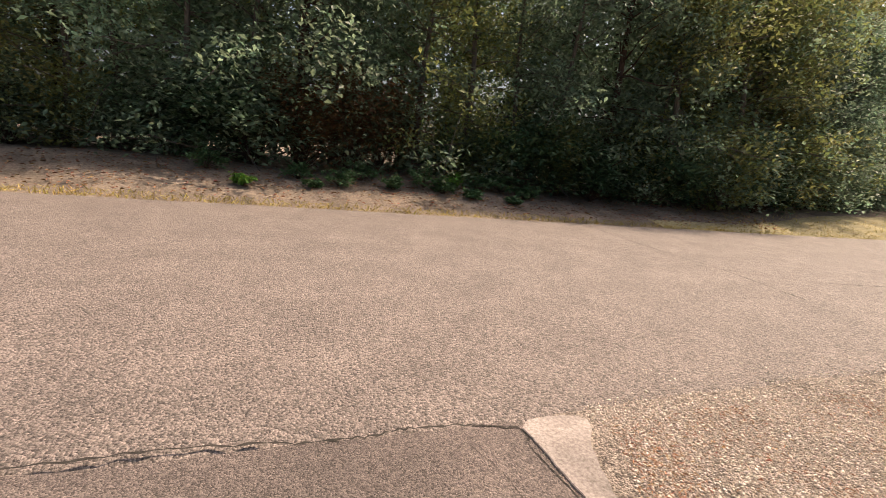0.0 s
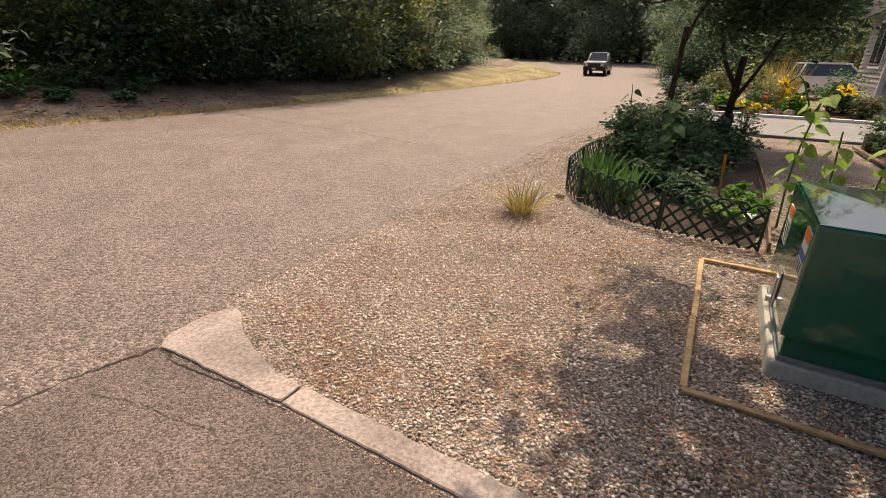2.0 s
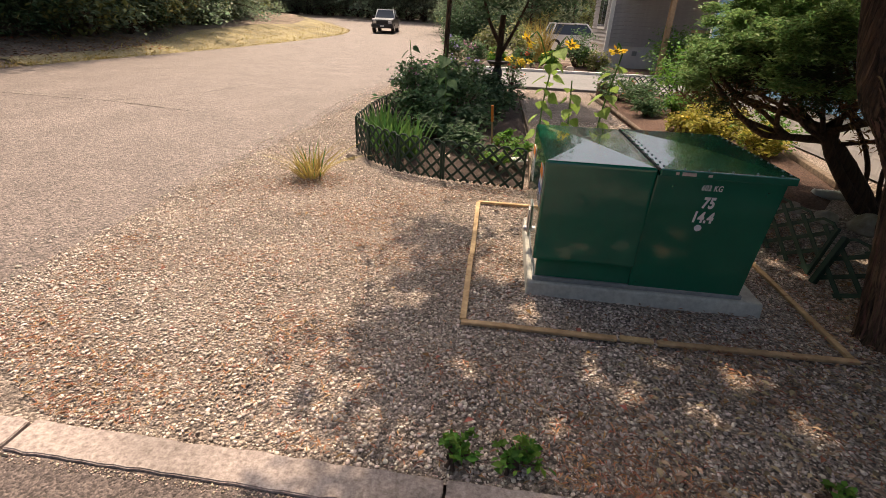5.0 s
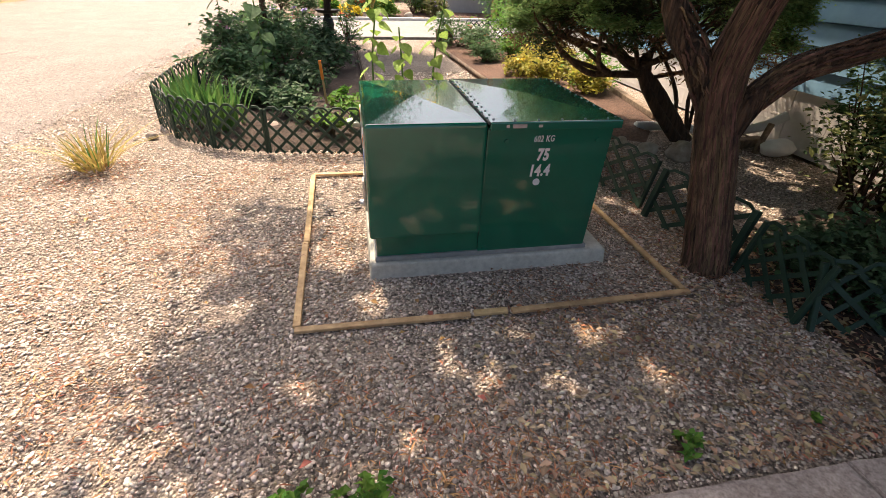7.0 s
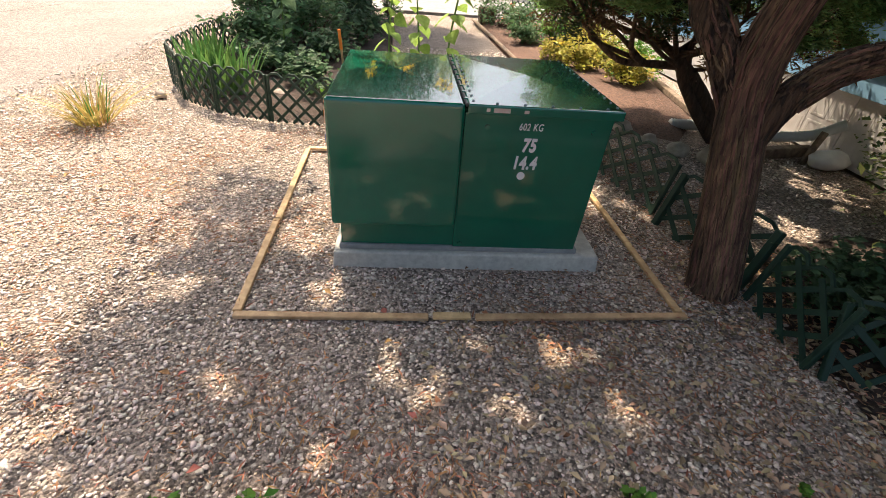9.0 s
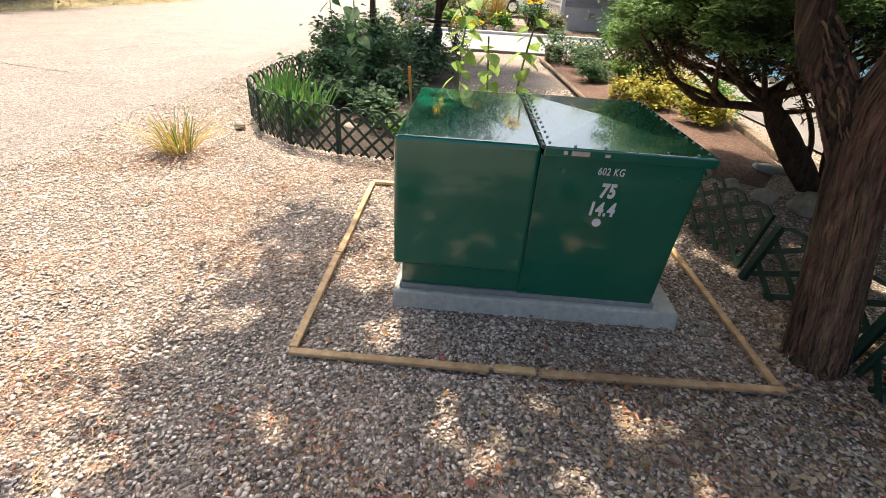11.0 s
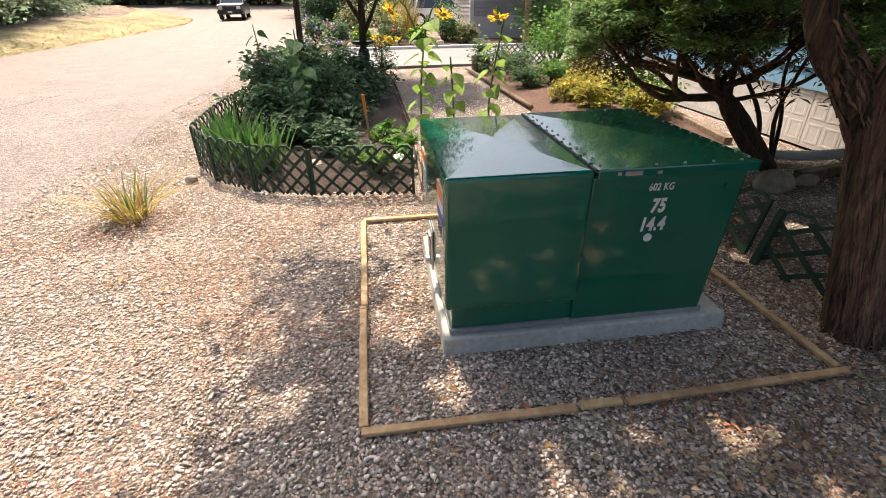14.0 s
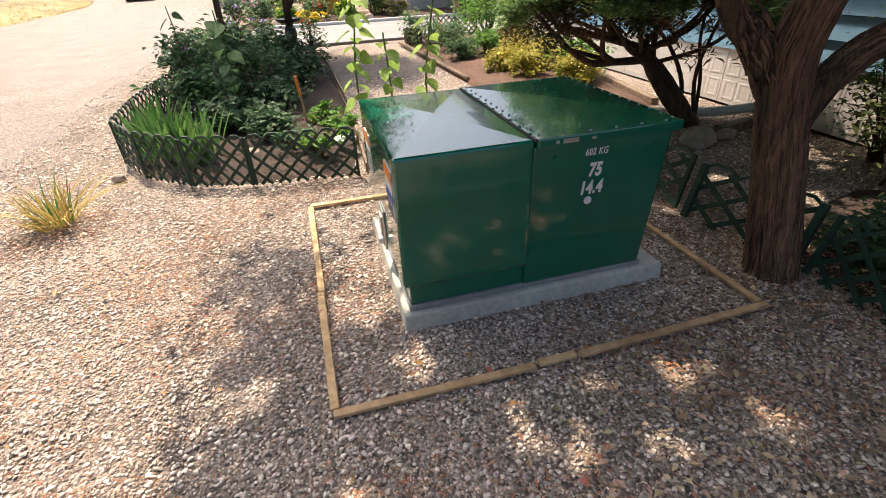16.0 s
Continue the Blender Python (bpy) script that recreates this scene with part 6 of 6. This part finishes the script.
def porch():
    p = thing("porch", "cedar-posted gabled porch roof before the grey house", "porch")
    for sx in (1, -1):
        o = part("roof_slope", box_bm(0, 2.75, 14.8, 17.9, 0, 0.12, 0.01, 1), M_ROOF, p)
        o.matrix_basis = pose(6.15 - sx * 2.2, 0, 2.72, 0, -sx * 36.5, 0) if sx > 0 else pose(8.35, 0, 2.72, 0, 0, 0) @ pose(0, 0, 0, 0, -143.5, 0)
        o = part("soffit", box_bm(0.02, 2.7, 14.82, 17.85, -0.05, -0.004, 0.004, 1), M_CEDAR, p, "cedar board soffit") if sx > 0 else None
        if o:
            o.matrix_basis = pose(3.95, 0, 2.72, 0, -36.5, 0)
    o = part("fascia", box_bm(-0.05, 2.75, 14.72, 14.79, -0.07, 0.14, 0.006, 1), M_CEDAR, p)
    o.matrix_basis = pose(3.95, 0, 2.72, 0, -36.5, 0)
    part("wall", box_bm(4.9, 7.4, 15.3, 15.4, 2.72, 3.3), M_SIDEG, p)
    for x in (4.85, 7.5):
        part("post", box_bm(x - 0.08, x + 0.08, 15.0, 15.16, 0.0, 3.0, 0.008, 1), M_CEDAR, p)
    part("deck", box_bm(5.6, 8.2, 15.0, 17.9, 0.55, 0.7, 0.01, 1), M_CEDAR, p)
    part("rail", box_bm(5.6, 7.42, 15.05, 15.12, 1.45, 1.55, 0.01, 1), M_CEDAR, p)


porch()


# ---- vehicles ----
def loft(sections, name, material, parent, label=""):
    """Skin through closed outlines of equal length."""
    bm = bmesh.new()
    rings = [[bm.verts.new(p) for p in s] for s in sections]
    k = len(rings[0])
    for a, b in zip(rings, rings[1:]):
        for i in range(k):
            bm.faces.new((a[i], a[(i + 1) % k], b[(i + 1) % k], b[i]))
    bm.faces.new(rings[0][::-1])
    bm.faces.new(rings[-1])
    bmesh.ops.recalc_face_normals(bm, faces=bm.faces[:])
    bmesh.ops.bevel(bm, geom=bm.edges[:], offset=0.025, segments=2, affect="EDGES")
    return part(name, bm, material, parent, label)


def wheel(parent, at, r, w):
    b = bmesh.new()
    bmesh.ops.create_cone(b, cap_ends=True, segments=24, radius1=r, radius2=r, depth=w, matrix=pose(0, 0, 0, 0, 90, 0))
    bmesh.ops.bevel(b, geom=[e for e in b.edges if abs(e.verts[0].co.x - e.verts[1].co.x) < 1e-4], offset=0.03, segments=2, affect="EDGES")
    t_ = part("wheel", b, M_TYRE, parent)
    t_.location = at
    b = bmesh.new()
    bmesh.ops.create_cone(b, cap_ends=True, segments=16, radius1=r * 0.58, radius2=r * 0.5, depth=w + 0.02, matrix=pose(0, 0, 0, 0, 90, 0))
    part("rim", b, M_STEEL, t_, "steel rim")


def vehicle(name, label, at, rz, paint, low_paint, size, cab, tall):
    """Nose towards -y; size = (width, length, height); cab = (front, back) of the glasshouse along y."""
    W, L, H = size
    v = thing(name, label, "car" if name != "pickup_truck" else "truck", at, rz)
    hw = W / 2
    belt = H * tall
    y0 = -L / 2
    def ring(y, x, z0, z1):
        return [(-x, y, z0), (x, y, z0), (x * 1.0, y, z1), (-x * 1.0, y, z1)]
    loft([ring(y0, hw * 0.9, 0.45, belt * 0.9), ring(y0 + 0.25, hw * 0.97, 0.36, belt * 0.98), ring(cab[0], hw, 0.36, belt), ring(L / 2 - 0.2, hw, 0.38, belt), ring(L / 2, hw * 0.93, 0.45, belt * 0.95)], "body", low_paint, v)
    loft([ring(y0 + 0.06, hw * 0.86, belt * 0.86, belt * 0.95), ring(cab[0] + 0.1, hw * 0.92, belt * 0.94, belt * 1.06)], "bonnet", paint, v)
    g = bmesh.new()
    lo = [(-hw * 0.92, cab[0], belt), (hw * 0.92, cab[0], belt), (hw * 0.92, cab[1], belt), (-hw * 0.92, cab[1], belt)]
    hi = [(-hw * 0.74, cab[0] + 0.5, H - 0.05), (hw * 0.74, cab[0] + 0.5, H - 0.05), (hw * 0.74, cab[1] - 0.2, H - 0.05), (-hw * 0.74, cab[1] - 0.2, H - 0.05)]
    a, b = [g.verts.new(p) for p in lo], [g.verts.new(p) for p in hi]
    for i in range(4):
        g.faces.new((a[i], a[(i + 1) % 4], b[(i + 1) % 4], b[i]))
    g.faces.new(b)
    part("window_glass", g, M_GLASS, v, "dark tinted glass")
    part("roof", box_bm(-hw * 0.77, hw * 0.77, cab[0] + 0.46, cab[1] - 0.15, H - 0.07, H, 0.025), paint, v)
    for i, (p, q) in enumerate(zip(lo, hi)):
        part("pillar", tubes_mesh("pillar", [([p, tuple((Vector(p) + Vector(q)) / 2), q], 0.045, 0.04, 2)], paint, 6, 0), None, v)
    part("bumper", box_bm(-hw * 0.98, hw * 0.98, y0 - 0.12, y0 + 0.1, 0.42, 0.62, 0.03), M_BLACK, v, "dark front bumper")
    part("grille", box_bm(-hw * 0.5, hw * 0.5, y0 - 0.03, y0 + 0.05, belt * 0.64, belt * 0.84, 0.01), M_BLACK, v)
    part("number_plate", box_bm(-0.15, 0.15, y0 - 0.14, y0 - 0.12, 0.46, 0.58), M_TRIM, v, "pale plate")
    for sx in (-1, 1):
        part("headlight", box_bm(sx * hw * 0.7 - 0.14, sx * hw * 0.7 + 0.14, y0 - 0.035, y0 + 0.06, belt * 0.66, belt * 0.84, 0.02), M_STEEL, v, "clear headlight")
        part("mirror", box_bm(sx * (hw + 0.10) - 0.09, sx * (hw + 0.10) + 0.09, cab[0] + 0.22, cab[0] + 0.32, belt + 0.02, belt + 0.2, 0.02), M_BLACK, v)
        for yy in (y0 + 0.85, L / 2 - 0.95):
            wheel(v, (sx * (hw - 0.12), yy, 0.37), 0.37, 0.25)
    return v


zt = rise(-10.5, 37.5)
vehicle("pickup_truck", "silver-white older pickup truck with dark lower body on the road", (-10.55, 39.4, zt + 0.04), 6, M_CARW, M_CARD, (1.74, 4.6, 1.74), (-0.75, 0.9), 0.60)
vehicle("parked_car", "white car parked beside the grey house", (3.3, 26.5, rise(3.3, 26.5) + 0.05), 100, M_CARW, M_CARW, (1.8, 4.5, 1.5), (-0.9, 1.5), 0.62)
